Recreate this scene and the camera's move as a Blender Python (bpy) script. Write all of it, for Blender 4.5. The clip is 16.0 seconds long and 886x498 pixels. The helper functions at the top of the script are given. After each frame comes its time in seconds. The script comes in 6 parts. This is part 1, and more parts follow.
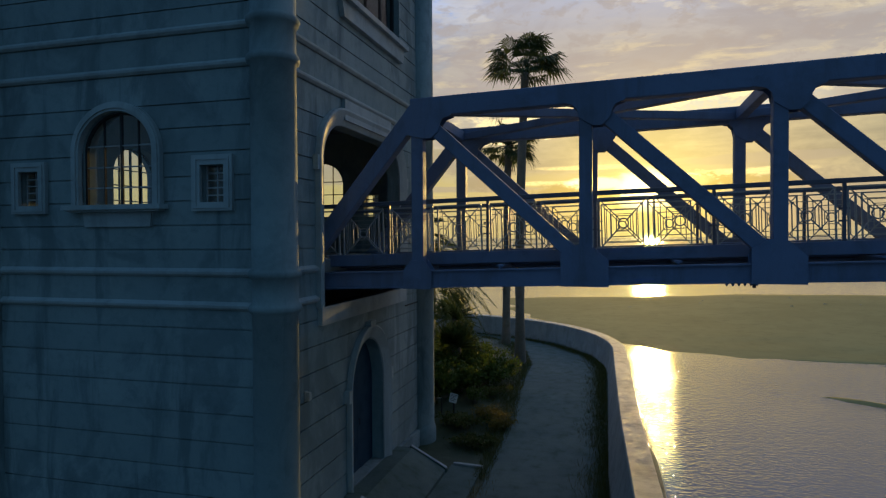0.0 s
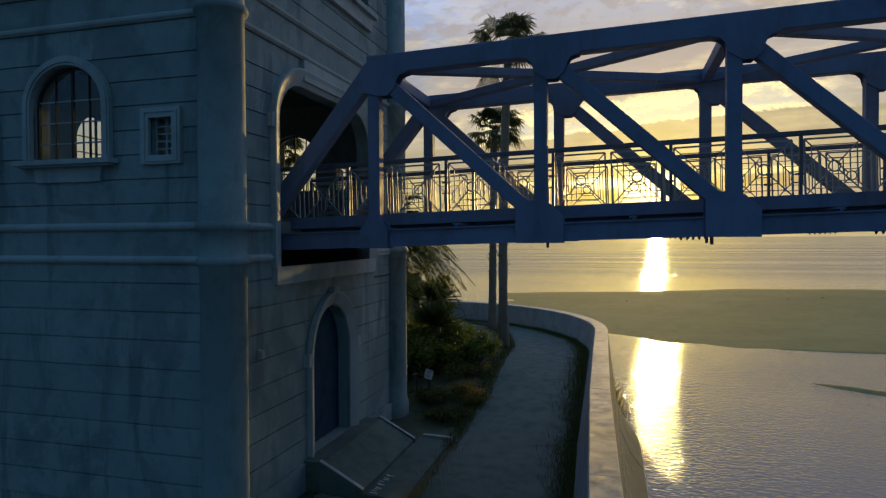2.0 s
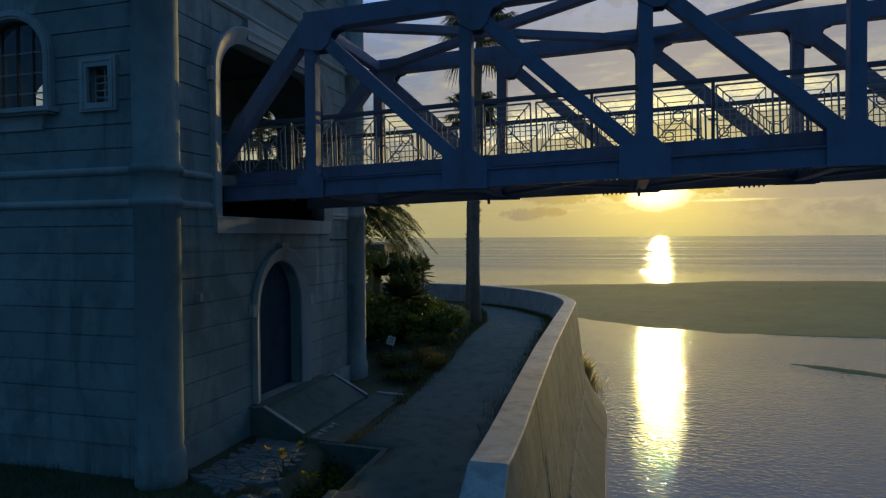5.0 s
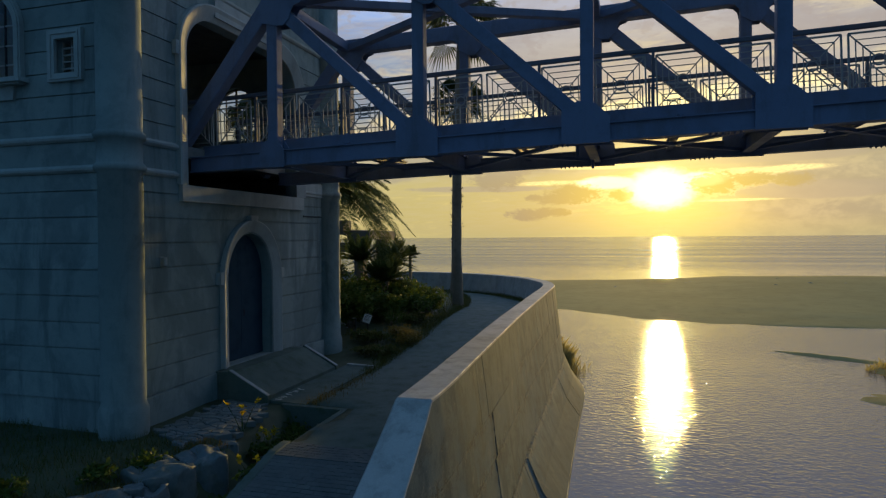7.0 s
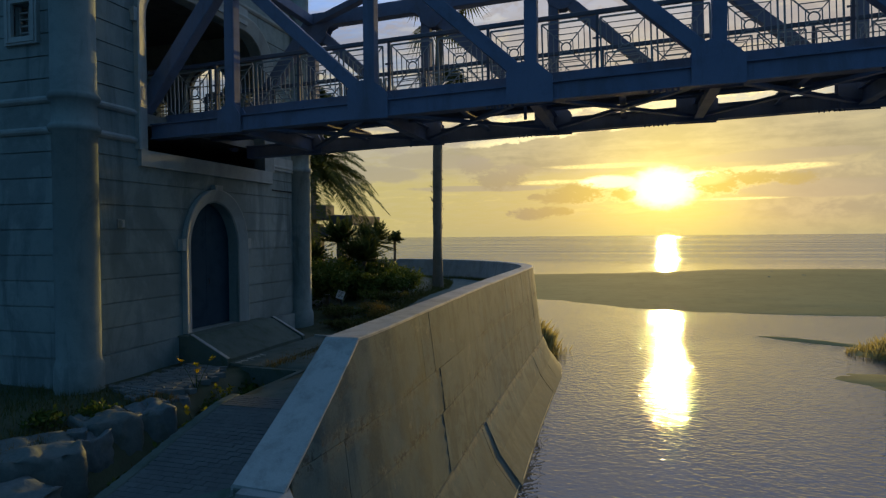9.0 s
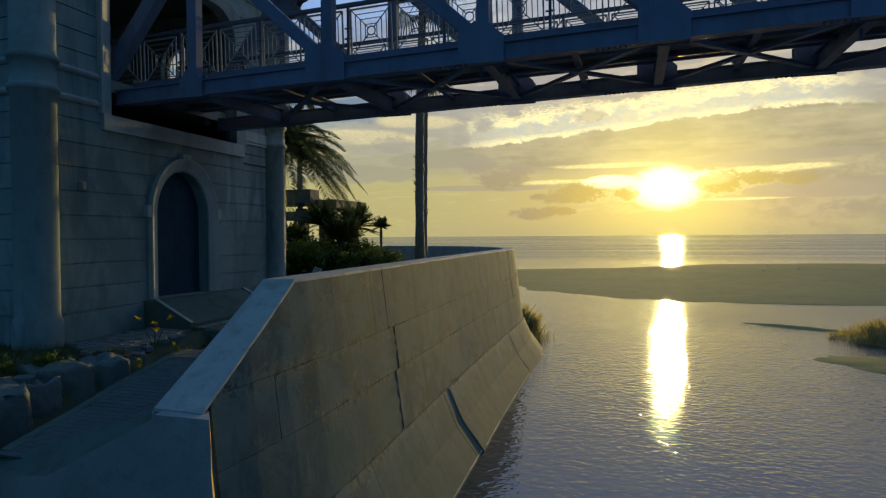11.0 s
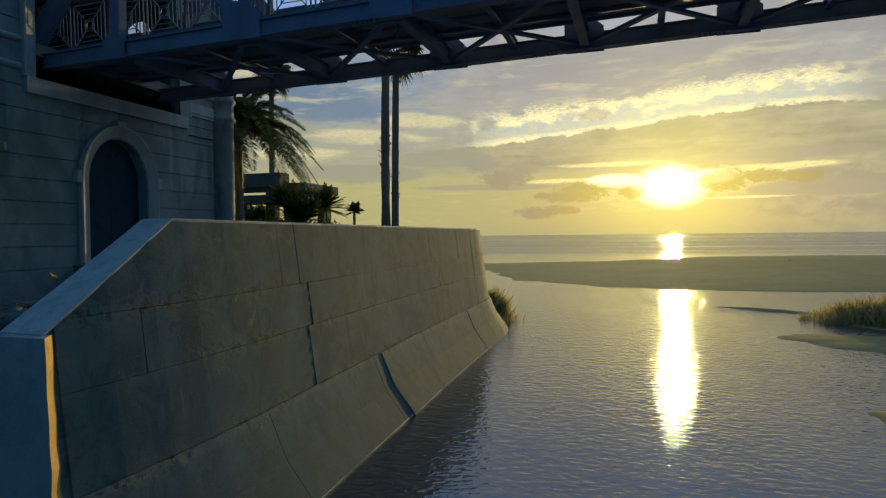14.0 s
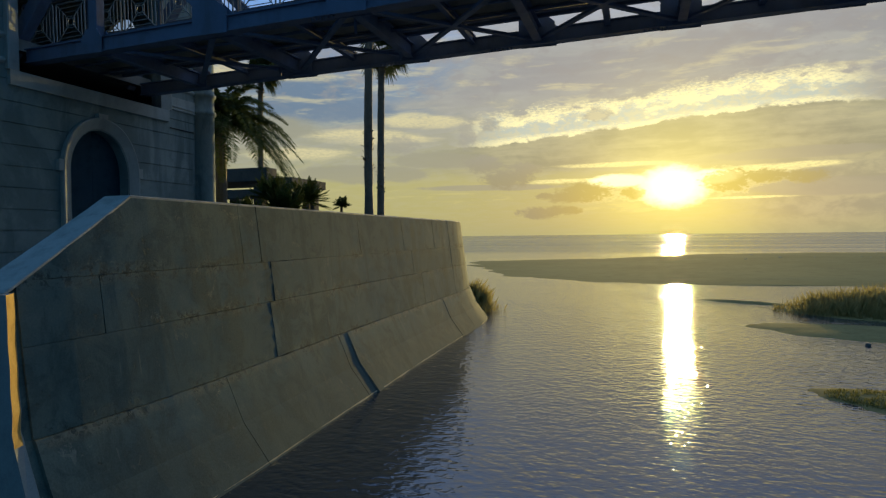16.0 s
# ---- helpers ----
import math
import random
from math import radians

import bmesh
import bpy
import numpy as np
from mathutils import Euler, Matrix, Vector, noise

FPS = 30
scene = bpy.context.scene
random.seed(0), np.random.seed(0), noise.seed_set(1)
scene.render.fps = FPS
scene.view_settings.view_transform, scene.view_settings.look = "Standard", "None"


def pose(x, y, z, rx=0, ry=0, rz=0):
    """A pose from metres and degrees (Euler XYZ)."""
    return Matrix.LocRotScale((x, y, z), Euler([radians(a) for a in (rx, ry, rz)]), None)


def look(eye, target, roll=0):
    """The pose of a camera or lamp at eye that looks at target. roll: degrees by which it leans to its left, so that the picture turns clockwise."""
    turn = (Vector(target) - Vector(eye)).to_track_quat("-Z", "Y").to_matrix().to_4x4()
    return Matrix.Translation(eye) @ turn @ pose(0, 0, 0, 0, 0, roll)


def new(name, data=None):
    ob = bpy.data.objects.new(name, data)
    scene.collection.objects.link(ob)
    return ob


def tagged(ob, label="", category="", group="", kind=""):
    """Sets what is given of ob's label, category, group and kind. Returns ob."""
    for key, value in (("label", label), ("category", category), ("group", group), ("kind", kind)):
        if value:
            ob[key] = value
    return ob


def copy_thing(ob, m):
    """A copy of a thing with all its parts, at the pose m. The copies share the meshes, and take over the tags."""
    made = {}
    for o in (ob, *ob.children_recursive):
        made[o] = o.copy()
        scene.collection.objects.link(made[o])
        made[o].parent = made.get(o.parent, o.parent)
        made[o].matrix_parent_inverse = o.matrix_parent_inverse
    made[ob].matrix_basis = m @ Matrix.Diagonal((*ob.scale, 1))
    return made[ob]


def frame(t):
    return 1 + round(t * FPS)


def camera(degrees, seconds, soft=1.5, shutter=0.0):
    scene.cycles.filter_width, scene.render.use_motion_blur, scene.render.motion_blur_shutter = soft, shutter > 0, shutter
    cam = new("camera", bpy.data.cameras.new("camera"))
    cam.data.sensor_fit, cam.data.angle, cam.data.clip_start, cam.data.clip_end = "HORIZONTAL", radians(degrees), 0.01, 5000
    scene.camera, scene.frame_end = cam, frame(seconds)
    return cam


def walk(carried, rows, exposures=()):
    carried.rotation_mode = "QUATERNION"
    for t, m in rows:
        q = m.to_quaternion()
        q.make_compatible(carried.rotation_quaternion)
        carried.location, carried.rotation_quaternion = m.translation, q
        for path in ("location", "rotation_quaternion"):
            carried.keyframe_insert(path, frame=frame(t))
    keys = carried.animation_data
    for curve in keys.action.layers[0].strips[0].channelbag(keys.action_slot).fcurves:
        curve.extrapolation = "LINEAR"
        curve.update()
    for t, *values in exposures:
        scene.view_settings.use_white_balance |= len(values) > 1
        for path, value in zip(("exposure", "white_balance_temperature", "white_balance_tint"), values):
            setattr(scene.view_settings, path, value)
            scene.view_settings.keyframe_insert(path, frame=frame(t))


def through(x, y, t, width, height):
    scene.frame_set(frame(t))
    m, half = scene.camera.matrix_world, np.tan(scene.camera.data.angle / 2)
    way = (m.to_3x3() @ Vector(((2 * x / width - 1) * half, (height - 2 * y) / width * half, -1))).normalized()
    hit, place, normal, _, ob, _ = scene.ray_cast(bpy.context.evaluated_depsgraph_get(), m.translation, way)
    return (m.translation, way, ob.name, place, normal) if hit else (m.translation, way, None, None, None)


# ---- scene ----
cam = camera(70.3, 16.0, soft=1.3)
PATH = [
    (0, (5.173, -8.816, 5.399), (4.644, -6.887, 5.361), -0.3),
    (0.5, (5.367, -8.727, 5.19), (4.838, -6.798, 5.154), -0.4),
    (1, (5.571, -8.658, 4.989), (5.039, -6.73, 4.954), -0.4),
    (1.5, (5.736, -8.589, 4.787), (5.203, -6.661, 4.753), -0.5),
    (2, (5.951, -8.498, 4.653), (5.412, -6.572, 4.615), -0.3),
    (2.5, (6.16, -8.443, 4.456), (5.62, -6.518, 4.423), -0.5),
    (3, (6.385, -8.402, 4.33), (5.842, -6.478, 4.292), -0.4),
    (3.5, (6.61, -8.392, 4.169), (6.064, -6.469, 4.131), -0.4),
    (4, (6.854, -8.42, 4.007), (6.306, -6.497, 3.969), -0.4),
    (6.5, (8.074, -8.737, 3.252), (7.51, -6.818, 3.213), -0.4),
    (7, (8.346, -8.745, 3.079), (7.779, -6.827, 3.041), -0.4),
    (7.5, (8.587, -8.737, 2.905), (8.02, -6.82, 2.866), -0.5),
    (8, (8.837, -8.727, 2.738), (8.268, -6.81, 2.697), -0.4),
    (8.5, (9.069, -8.688, 2.567), (8.497, -6.772, 2.526), -0.4),
    (9, (9.317, -8.689, 2.366), (8.743, -6.774, 2.326), -0.5),
    (11.5, (10.383, -8.489, 1.484), (9.8, -6.577, 1.442), -0.4),
    (12, (10.607, -8.39, 1.325), (10.021, -6.479, 1.282), -0.5),
    (12.5, (10.865, -8.309, 1.188), (10.277, -6.398, 1.145), -0.5),
    (13, (11.141, -8.224, 1.076), (10.552, -6.313, 1.033), -0.5),
    (13.5, (11.417, -8.145, 0.955), (10.826, -6.234, 0.912), -0.6),
    (14, (11.702, -8.093, 0.854), (11.109, -6.183, 0.811), -0.6),
    (14.5, (12.001, -8.1, 0.75), (11.407, -6.191, 0.707), -0.6),
    (15, (12.287, -8.183, 0.653), (11.692, -6.274, 0.61), -0.6),
    (15.5, (12.557, -8.36, 0.587), (11.96, -6.452, 0.545), -0.5),
    (16, (12.81, -8.543, 0.501), (12.21, -6.636, 0.459), -0.6),
]
EXPOSURES = [(0.0, 0.40, 7400, 9), (1.9, 0.42, 7400, 9), (2.5, 0.10, 6800, 8), (3.0, -0.02, 6050, 4), (4.2, -0.05, 6000, 3), (5.2, 0.1, 6600, 7), (6.3, 0.40, 7350, 8), (9.2, 0.35, 7250, 7), (11.3, 0.24, 6750, 2), (16.0, 0.18, 6600, 0)]
walk(cam, [(t, look(eye, target, roll)) for t, eye, target, roll in PATH], EXPOSURES)


# ---- sky and sun: low evening sun, 4 degrees up, almost due +y ----
SUN_AZ, SUN_EL = radians(2.95), radians(4.1)
SUN_DIR = Vector((math.sin(SUN_AZ) * math.cos(SUN_EL), math.cos(SUN_AZ) * math.cos(SUN_EL), math.sin(SUN_EL)))

sun_data = bpy.data.lights.new("sun", "SUN")
sun_data.energy, sun_data.angle, sun_data.color = 2.6, radians(0.6), (1.0, 0.70, 0.24)
sun = new("sun", sun_data)
sun.matrix_world = look(SUN_DIR * 200, (0, 0, 0))


class Nodes:
    """Short hand for wiring shader nodes."""

    def __init__(self, tree):
        self.tree = tree
        tree.nodes.clear()

    def add(self, kind, inputs=None):
        node = self.tree.nodes.new(kind)
        for key, value in (inputs or {}).items():
            slot = node.inputs[key]
            if isinstance(value, bpy.types.NodeSocket):
                self.tree.links.new(value, slot)
            else:
                slot.default_value = value
        return node

    def math(self, op, a, b=0.0, c=0.0, clamp=False):
        node = self.add("ShaderNodeMath", {0: a, 1: b, 2: c})
        node.operation, node.use_clamp = op, clamp
        return node.outputs[0]

    def vec(self, op, a, b=(0, 0, 0)):
        node = self.add("ShaderNodeVectorMath", {0: a, 1: b})
        node.operation = op
        return node.outputs[0]

    def dot(self, a, b):
        node = self.add("ShaderNodeVectorMath", {0: a, 1: b})
        node.operation = "DOT_PRODUCT"
        return node.outputs["Value"]

    def span(self, value, a, b, c=0.0, d=1.0, smooth=True):
        node = self.add("ShaderNodeMapRange", {0: value, 1: a, 2: b, 3: c, 4: d})
        node.interpolation_type = "SMOOTHSTEP" if smooth else "LINEAR"
        return node.outputs[0]

    def mix(self, fac, a, b, mode="MIX"):
        node = self.add("ShaderNodeMix")
        node.data_type, node.blend_type = "RGBA", mode
        for slot, value in ((node.inputs[0], fac), (node.inputs[6], a), (node.inputs[7], b)):
            if isinstance(value, bpy.types.NodeSocket):
                self.tree.links.new(value, slot)
            else:
                slot.default_value = value
        return node.outputs[2]

    def noise(self, at, scale, detail=4.0, rough=0.55, warp=0.0):
        return self.add("ShaderNodeTexNoise", {"Vector": at, "Scale": scale, "Detail": detail, "Roughness": rough, "Distortion": warp}).outputs["Fac"]

    def ramp(self, value, *stops):
        node = self.add("ShaderNodeValToRGB", {0: value})
        marks = node.color_ramp.elements
        while len(marks) < len(stops):
            marks.new(0.5)
        for mark, (at, colour) in zip(marks, stops):
            mark.position, mark.color = at, (*colour, 1)
        return node.outputs[0]


world = bpy.data.worlds.new("evening_sky")
scene.world = world
world.use_nodes = True
n = Nodes(world.node_tree)
d = n.add("ShaderNodeTexCoord").outputs["Generated"]
axes = n.add("ShaderNodeSeparateXYZ", {0: d})
dx, dy, dz = axes.outputs[0], axes.outputs[1], axes.outputs[2]
sky = n.add("ShaderNodeTexSky")
sky.sky_type, sky.sun_disc, sky.sun_elevation, sky.sun_rotation = "NISHITA", False, SUN_EL, SUN_AZ
sky.altitude, sky.air_density, sky.dust_density, sky.ozone_density = 0, 1.3, 2.5, 2.0
near_sun = n.dot(d, tuple(SUN_DIR))
up = n.math("MAXIMUM", dz, 0.0)
lift = n.math("ADD", up, 0.17)
flat = n.add("ShaderNodeCombineXYZ", {0: n.math("DIVIDE", dx, lift), 1: n.math("DIVIDE", dy, lift), 2: 0.0}).outputs[0]
turned = n.add("ShaderNodeMapping", {0: flat, "Rotation": (0, 0, radians(20)), "Scale": (0.75, 1.25, 1)}).outputs[0]
sheet = n.noise(turned, 1.0, 8.0, 0.58, 0.6)
ripple = n.noise(turned, 8.0, 6.0, 0.62, 0.8)
sheet = n.math("ADD", n.math("MULTIPLY", sheet, 0.84), n.math("MULTIPLY", ripple, 0.16))
low_left = n.math("MULTIPLY", n.span(dx, -0.10, -0.42), n.span(dz, 0.13, 0.22))
cover = n.span(n.math("SUBTRACT", sheet, n.math("MULTIPLY", low_left, 0.13)), 0.31, 0.47)
front = n.span(near_sun, -0.15, 0.95)
around = n.span(near_sun, 0.80, 1.0, smooth=False)
# open sky: warm and pale low towards the sun, steel blue higher up, deep blue behind
haze = n.mix(n.span(dz, 0.0, 0.26), (0.48, 0.43, 0.18, 1), (0.15, 0.23, 0.39, 1))
haze = n.mix(n.span(dz, 0.24, 0.38), haze, (0.22, 0.40, 0.88, 1))
back = n.mix(n.span(dz, 0.0, 0.7), (0.018, 0.09, 0.24, 1), (0.04, 0.145, 0.36, 1))
clear = n.mix(front, back, haze)
grey = n.mix(n.span(dz, 0.06, 0.24), (0.36, 0.335, 0.20, 1), (0.36, 0.345, 0.34, 1))
grey = n.mix(n.span(dz, 0.26, 0.46), grey, (0.29, 0.43, 0.82, 1))
grey = n.mix(n.math("MULTIPLY", n.span(ripple, 0.35, 0.7), 0.35), grey, (0.44, 0.42, 0.42, 1))
veil = n.mix(front, (0.034, 0.11, 0.22, 1), grey)
clouds = n.mix(n.math("MULTIPLY", cover, 0.92), clear, veil)
# heavier mauve masses higher up
mass = n.math("MULTIPLY", n.span(n.noise(turned, 2.3, 7.0, 0.6, 0.5), 0.44, 0.58), n.math("MULTIPLY", n.span(dz, 0.17, 0.25), n.span(near_sun, 0.3, 0.8)))
clouds = n.mix(n.math("MULTIPLY", n.math("MULTIPLY", mass, n.span(dz, 0.42, 0.30)), 0.6), clouds, (0.27, 0.26, 0.30, 1))
# thin sunlit edges of the sheet
rim = n.math("MULTIPLY", n.span(sheet, 0.385, 0.42), n.span(sheet, 0.47, 0.43))
clouds = n.mix(n.math("MULTIPLY", n.math("MULTIPLY", rim, around), 0.3), clouds, (0.95, 0.80, 0.42, 1))
# clouds of this evening, in degrees of azimuth and elevation
az = n.math("MULTIPLY", n.math("ARCTAN2", dx, dy), 57.296)
el = n.math("MULTIPLY", n.math("ARCSINE", dz), 57.296)
spot = n.add("ShaderNodeCombineXYZ", {0: az, 1: el, 2: 0.0}).outputs[0]
squat = n.add("ShaderNodeMapping", {0: spot, "Scale": (1.0, 1.9, 1.0)}).outputs[0]
billow = n.noise(squat, 0.42, 8.0, 0.62, 0.3)
crisp = n.noise(squat, 1.15, 7.0, 0.62, 0.4)
fleck = n.noise(n.add("ShaderNodeMapping", {0: spot, "Rotation": (0, 0, radians(-14)), "Scale": (1.0, 3.2, 1.0)}).outputs[0], 2.6, 4.0, 0.65)
smear = n.noise(n.add("ShaderNodeMapping", {0: spot, "Rotation": (0, 0, radians(-9)), "Scale": (0.16, 1.0, 1.0)}).outputs[0], 0.9, 6.0, 0.6, 0.3)
ahead = n.math("MULTIPLY", n.span(dy, 0.55, 0.85), n.span(dz, -0.02, 0.0))


def cloud_field(spots, rough, grain=None):
    """Ragged patches: 1 at each centre, falling to 0 at its edge; (azimuth, elevation, half width, half height)."""
    field = -2.0
    for a, e, w, h in spots:
        away = n.vec("MULTIPLY", n.vec("SUBTRACT", spot, (a, e, 0)), (1 / w, 1 / h, 0))
        field = n.math("MAXIMUM", field, n.math("SUBTRACT", 1.0, n.dot(away, away)))
    return n.math("ADD", field, n.math("MULTIPLY", n.math("SUBTRACT", grain or crisp, 0.5), rough))


# soft yellow under the bank, greyer away from the sun
under = n.math("MULTIPLY", n.span(el, 6.5, 4.5), ahead)
clouds = n.mix(n.math("MULTIPLY", under, 0.55), clouds, (0.47, 0.425, 0.17, 1))
dull = n.math("MULTIPLY", n.math("MULTIPLY", n.span(n.math("ADD", az, n.math("MULTIPLY", smear, 8.0)), 8.0, 17.0), n.span(el, 9.0, 5.0)), ahead)
clouds = n.mix(n.math("MULTIPLY", dull, 0.9), clouds, n.mix(n.span(billow, 0.38, 0.62), (0.28, 0.275, 0.22, 1), (0.40, 0.37, 0.26, 1)))
clouds = n.mix(n.math("MULTIPLY", n.math("MULTIPLY", n.span(el, 2.2, 0.3), ahead), 0.5), clouds, (0.43, 0.38, 0.20, 1))
# slate-blue hole in the upper clouds
hole = cloud_field(((-30.0, 12.3, 7.5, 2.6), (-25.0, 11.2, 4.0, 1.3)), 2.2, billow)
clouds = n.mix(n.math("MULTIPLY", n.math("MULTIPLY", n.span(hole, -0.2, 0.9), ahead), 0.9), clouds, (0.14, 0.20, 0.31, 1))
# slanting warm streaks and mauve shreds over the upper sky
clouds = n.mix(n.math("MULTIPLY", n.math("MULTIPLY", n.span(smear, 0.52, 0.68), n.math("MULTIPLY", n.span(el, 6.5, 9.0), n.span(el, 20.0, 13.0))), n.math("MULTIPLY", ahead, 0.55)), clouds, (0.66, 0.57, 0.36, 1))
clouds = n.mix(n.math("MULTIPLY", n.math("MULTIPLY", n.span(billow, 0.50, 0.62), n.span(el, 10.5, 13.0)), n.math("MULTIPLY", ahead, 0.55)), clouds, (0.30, 0.28, 0.30, 1))
# the long olive-grey bank, and the bright rift over it
sag = n.math("POWER", n.math("MAXIMUM", n.math("SUBTRACT", az, 5.0), 0.0), 2.0)
line = n.math("SUBTRACT", n.math("ADD", n.math("MULTIPLY", az, 0.09), 9.25), n.math("MULTIPLY", sag, 0.007))
ragged = n.math("MULTIPLY", n.math("SUBTRACT", billow, 0.5), 2.2)
over = n.math("ADD", n.math("SUBTRACT", el, line), n.math("MULTIPLY", ragged, 0.6))
bank = n.math("MULTIPLY", n.span(over, 0.25, -0.10), n.span(n.math("ADD", el, ragged), 5.2, 6.4))
bank = n.math("MULTIPLY", bank, n.math("MULTIPLY", n.span(az, -22.0, -13.0), ahead))
clouds = n.mix(n.math("MULTIPLY", bank, n.span(smear, 0.3, 0.7, 0.95, 0.75)), clouds, n.mix(n.span(n.math("ADD", n.math("MULTIPLY", smear, 0.6), n.math("MULTIPLY", billow, 0.4)), 0.38, 0.62), (0.26, 0.255, 0.19, 1), (0.39, 0.36, 0.24, 1)))
reach = n.math("MULTIPLY", n.math("MULTIPLY", n.span(az, -17.0, -10.0), n.span(az, 18.0, 13.0)), ahead)
rift = n.math("MULTIPLY", n.math("MULTIPLY", n.span(over, -0.05, 0.22), n.span(n.math("ADD", over, ragged), 2.5, 1.9)), reach)
clouds = n.mix(n.math("MULTIPLY", rift, 0.85), clouds, n.mix(n.span(crisp, 0.42, 0.58), (0.50, 0.55, 0.52, 1), (0.62, 0.59, 0.45, 1)))
upper = n.math("ADD", over, n.math("MULTIPLY", ragged, 1.4))
bright = n.math("MAXIMUM", n.math("MULTIPLY", n.span(over, -0.05, 0.12), n.span(over, 0.65, 0.25)), n.math("MULTIPLY", n.span(upper, 1.1, 1.7), n.span(upper, 3.0, 2.2)))
bright = n.math("MULTIPLY", n.math("MULTIPLY", bright, reach), n.span(n.math("ADD", n.math("MULTIPLY", fleck, 0.4), n.math("MULTIPLY", billow, 0.6)), 0.40, 0.56, 0.1, 1.0))
clouds = n.mix(bright, clouds, (1.0, 0.87, 0.50, 1))
# thin bright slits below the bank
slits = cloud_field(((-3.0, 6.05, 7.5, 0.28), (-6.5, 4.75, 5.0, 0.26), (9.0, 2.9, 4.5, 0.14), (9.5, 5.1, 4.5, 0.5), (12.5, 5.3, 3.5, 0.35), (-24.5, 8.9, 6.5, 0.9), (-30.5, 7.3, 6.0, 0.8), (-19.0, 10.2, 4.5, 0.8), (-33.0, 14.0, 8.0, 0.9)), 1.9, smear)
slits = n.math("MULTIPLY", n.math("MULTIPLY", n.span(slits, 0.1, 0.9), ahead), n.span(fleck, 0.3, 0.6, 0.45, 1.0))
clouds = n.mix(n.math("MULTIPLY", slits, 0.8), clouds, n.mix(n.span(near_sun, 0.93, 0.99), (0.70, 0.60, 0.36, 1), (1.0, 0.86, 0.40, 1)))
# grey bars and small cumulus
bars = cloud_field(((-24.5, 5.6, 6.5, 0.9), (-13.0, 4.3, 7.5, 0.30), (-17.5, 6.8, 5.0, 0.8), (14.5, 3.6, 7.0, 0.8), (12.0, 6.3, 7.0, 0.5), (-34.0, 9.5, 6.0, 1.3)), 1.6, billow)
bars = n.math("MULTIPLY", n.span(bars, -0.1, 0.5), ahead)
clouds = n.mix(n.math("MULTIPLY", bars, 0.8), clouds, (0.31, 0.295, 0.24, 1))
ruffle = n.math("ADD", n.math("MULTIPLY", crisp, 0.65), n.math("MULTIPLY", n.noise(squat, 3.0, 5.0, 0.65, 0.3), 0.35))
puffs = cloud_field(((-4.6, 3.75, 2.6, 0.95), (-6.0, 3.3, 2.0, 0.5), (-8.6, 1.95, 2.0, 0.55), (-6.5, 2.15, 1.8, 0.42), (-8.2, 3.45, 0.9, 0.3), (-0.7, 3.5, 1.1, 0.62), (6.9, 4.35, 2.1, 1.05), (9.6, 4.55, 2.0, 0.6), (12.6, 4.4, 1.6, 0.55), (-11.6, 5.1, 2.2, 0.95), (-13.7, 6.4, 1.6, 0.8), (-10.0, 5.9, 1.5, 0.6), (-3.6, 10.4, 1.25, 0.65), (-21.3, 8.2, 1.8, 0.75), (-15.2, 9.0, 0.8, 1.4), (-13.1, 9.9, 0.9, 0.6)), 4.6, ruffle)
thick = n.math("MULTIPLY", n.math("MULTIPLY", n.span(puffs, -0.45, 0.65), ahead), n.span(el, 8.5, 5.5, 0.7, 1.0))
edge = n.math("MULTIPLY", n.math("MULTIPLY", n.span(puffs, -0.45, 0.05), n.span(puffs, 0.6, 0.05)), n.math("MULTIPLY", ahead, n.span(near_sun, 0.985, 0.998, 0.0, 0.4)))
tone = n.mix(n.span(el, 4.0, 9.0), n.mix(n.span(near_sun, 0.97, 0.998), (0.28, 0.26, 0.18, 1), (0.33, 0.28, 0.11, 1)), (0.32, 0.305, 0.29, 1))
clouds = n.mix(n.math("MULTIPLY", thick, 0.95), clouds, tone)
clouds = n.mix(edge, clouds, (0.86, 0.74, 0.40, 1))
# the veiled sun: a flat-topped white blaze, wider than high, with wings behind the clouds
blaze = cloud_field(((2.6, 4.0, 3.3, 1.95), (-1.8, 4.65, 3.0, 0.62), (5.6, 4.7, 2.4, 0.7)), 0.9)
blaze = n.math("MULTIPLY", n.span(blaze, -0.15, 0.62), n.math("MULTIPLY", ahead, n.span(thick, 0.0, 1.0, 1.0, 0.22)))
off = n.vec("MULTIPLY", n.vec("SUBTRACT", spot, (2.6, 4.1, 0)), (1 / 1.5, 1 / 1.1, 0))
core = n.math("POWER", 2.718, n.math("MULTIPLY", n.dot(off, off), -1.0))
core = n.math("MULTIPLY", core, n.math("MULTIPLY", ahead, n.span(thick, 0.0, 1.0, 1.0, 0.5)))
halo = n.math("POWER", n.math("MAXIMUM", near_sun, 0.0), 130.0)
lit = n.vec("ADD", clouds, n.mix(blaze, (0, 0, 0, 1), (0.95, 0.86, 0.52, 1)))
lit = n.vec("ADD", lit, n.mix(core, (0, 0, 0, 1), (1.5, 1.3, 0.8, 1)))
lit = n.vec("ADD", lit, n.mix(halo, (0, 0, 0, 1), (0.36, 0.31, 0.03, 1)))
bg_sky = n.add("ShaderNodeBackground", {0: sky.outputs[0], 1: 0.10})
bg_cloud = n.add("ShaderNodeBackground", {0: lit, 1: 1.0})
both = n.add("ShaderNodeMixShader", {0: 0.92, 1: bg_sky.outputs[0], 2: bg_cloud.outputs[0]})
n.add("ShaderNodeOutputWorld", {0: both.outputs[0]})


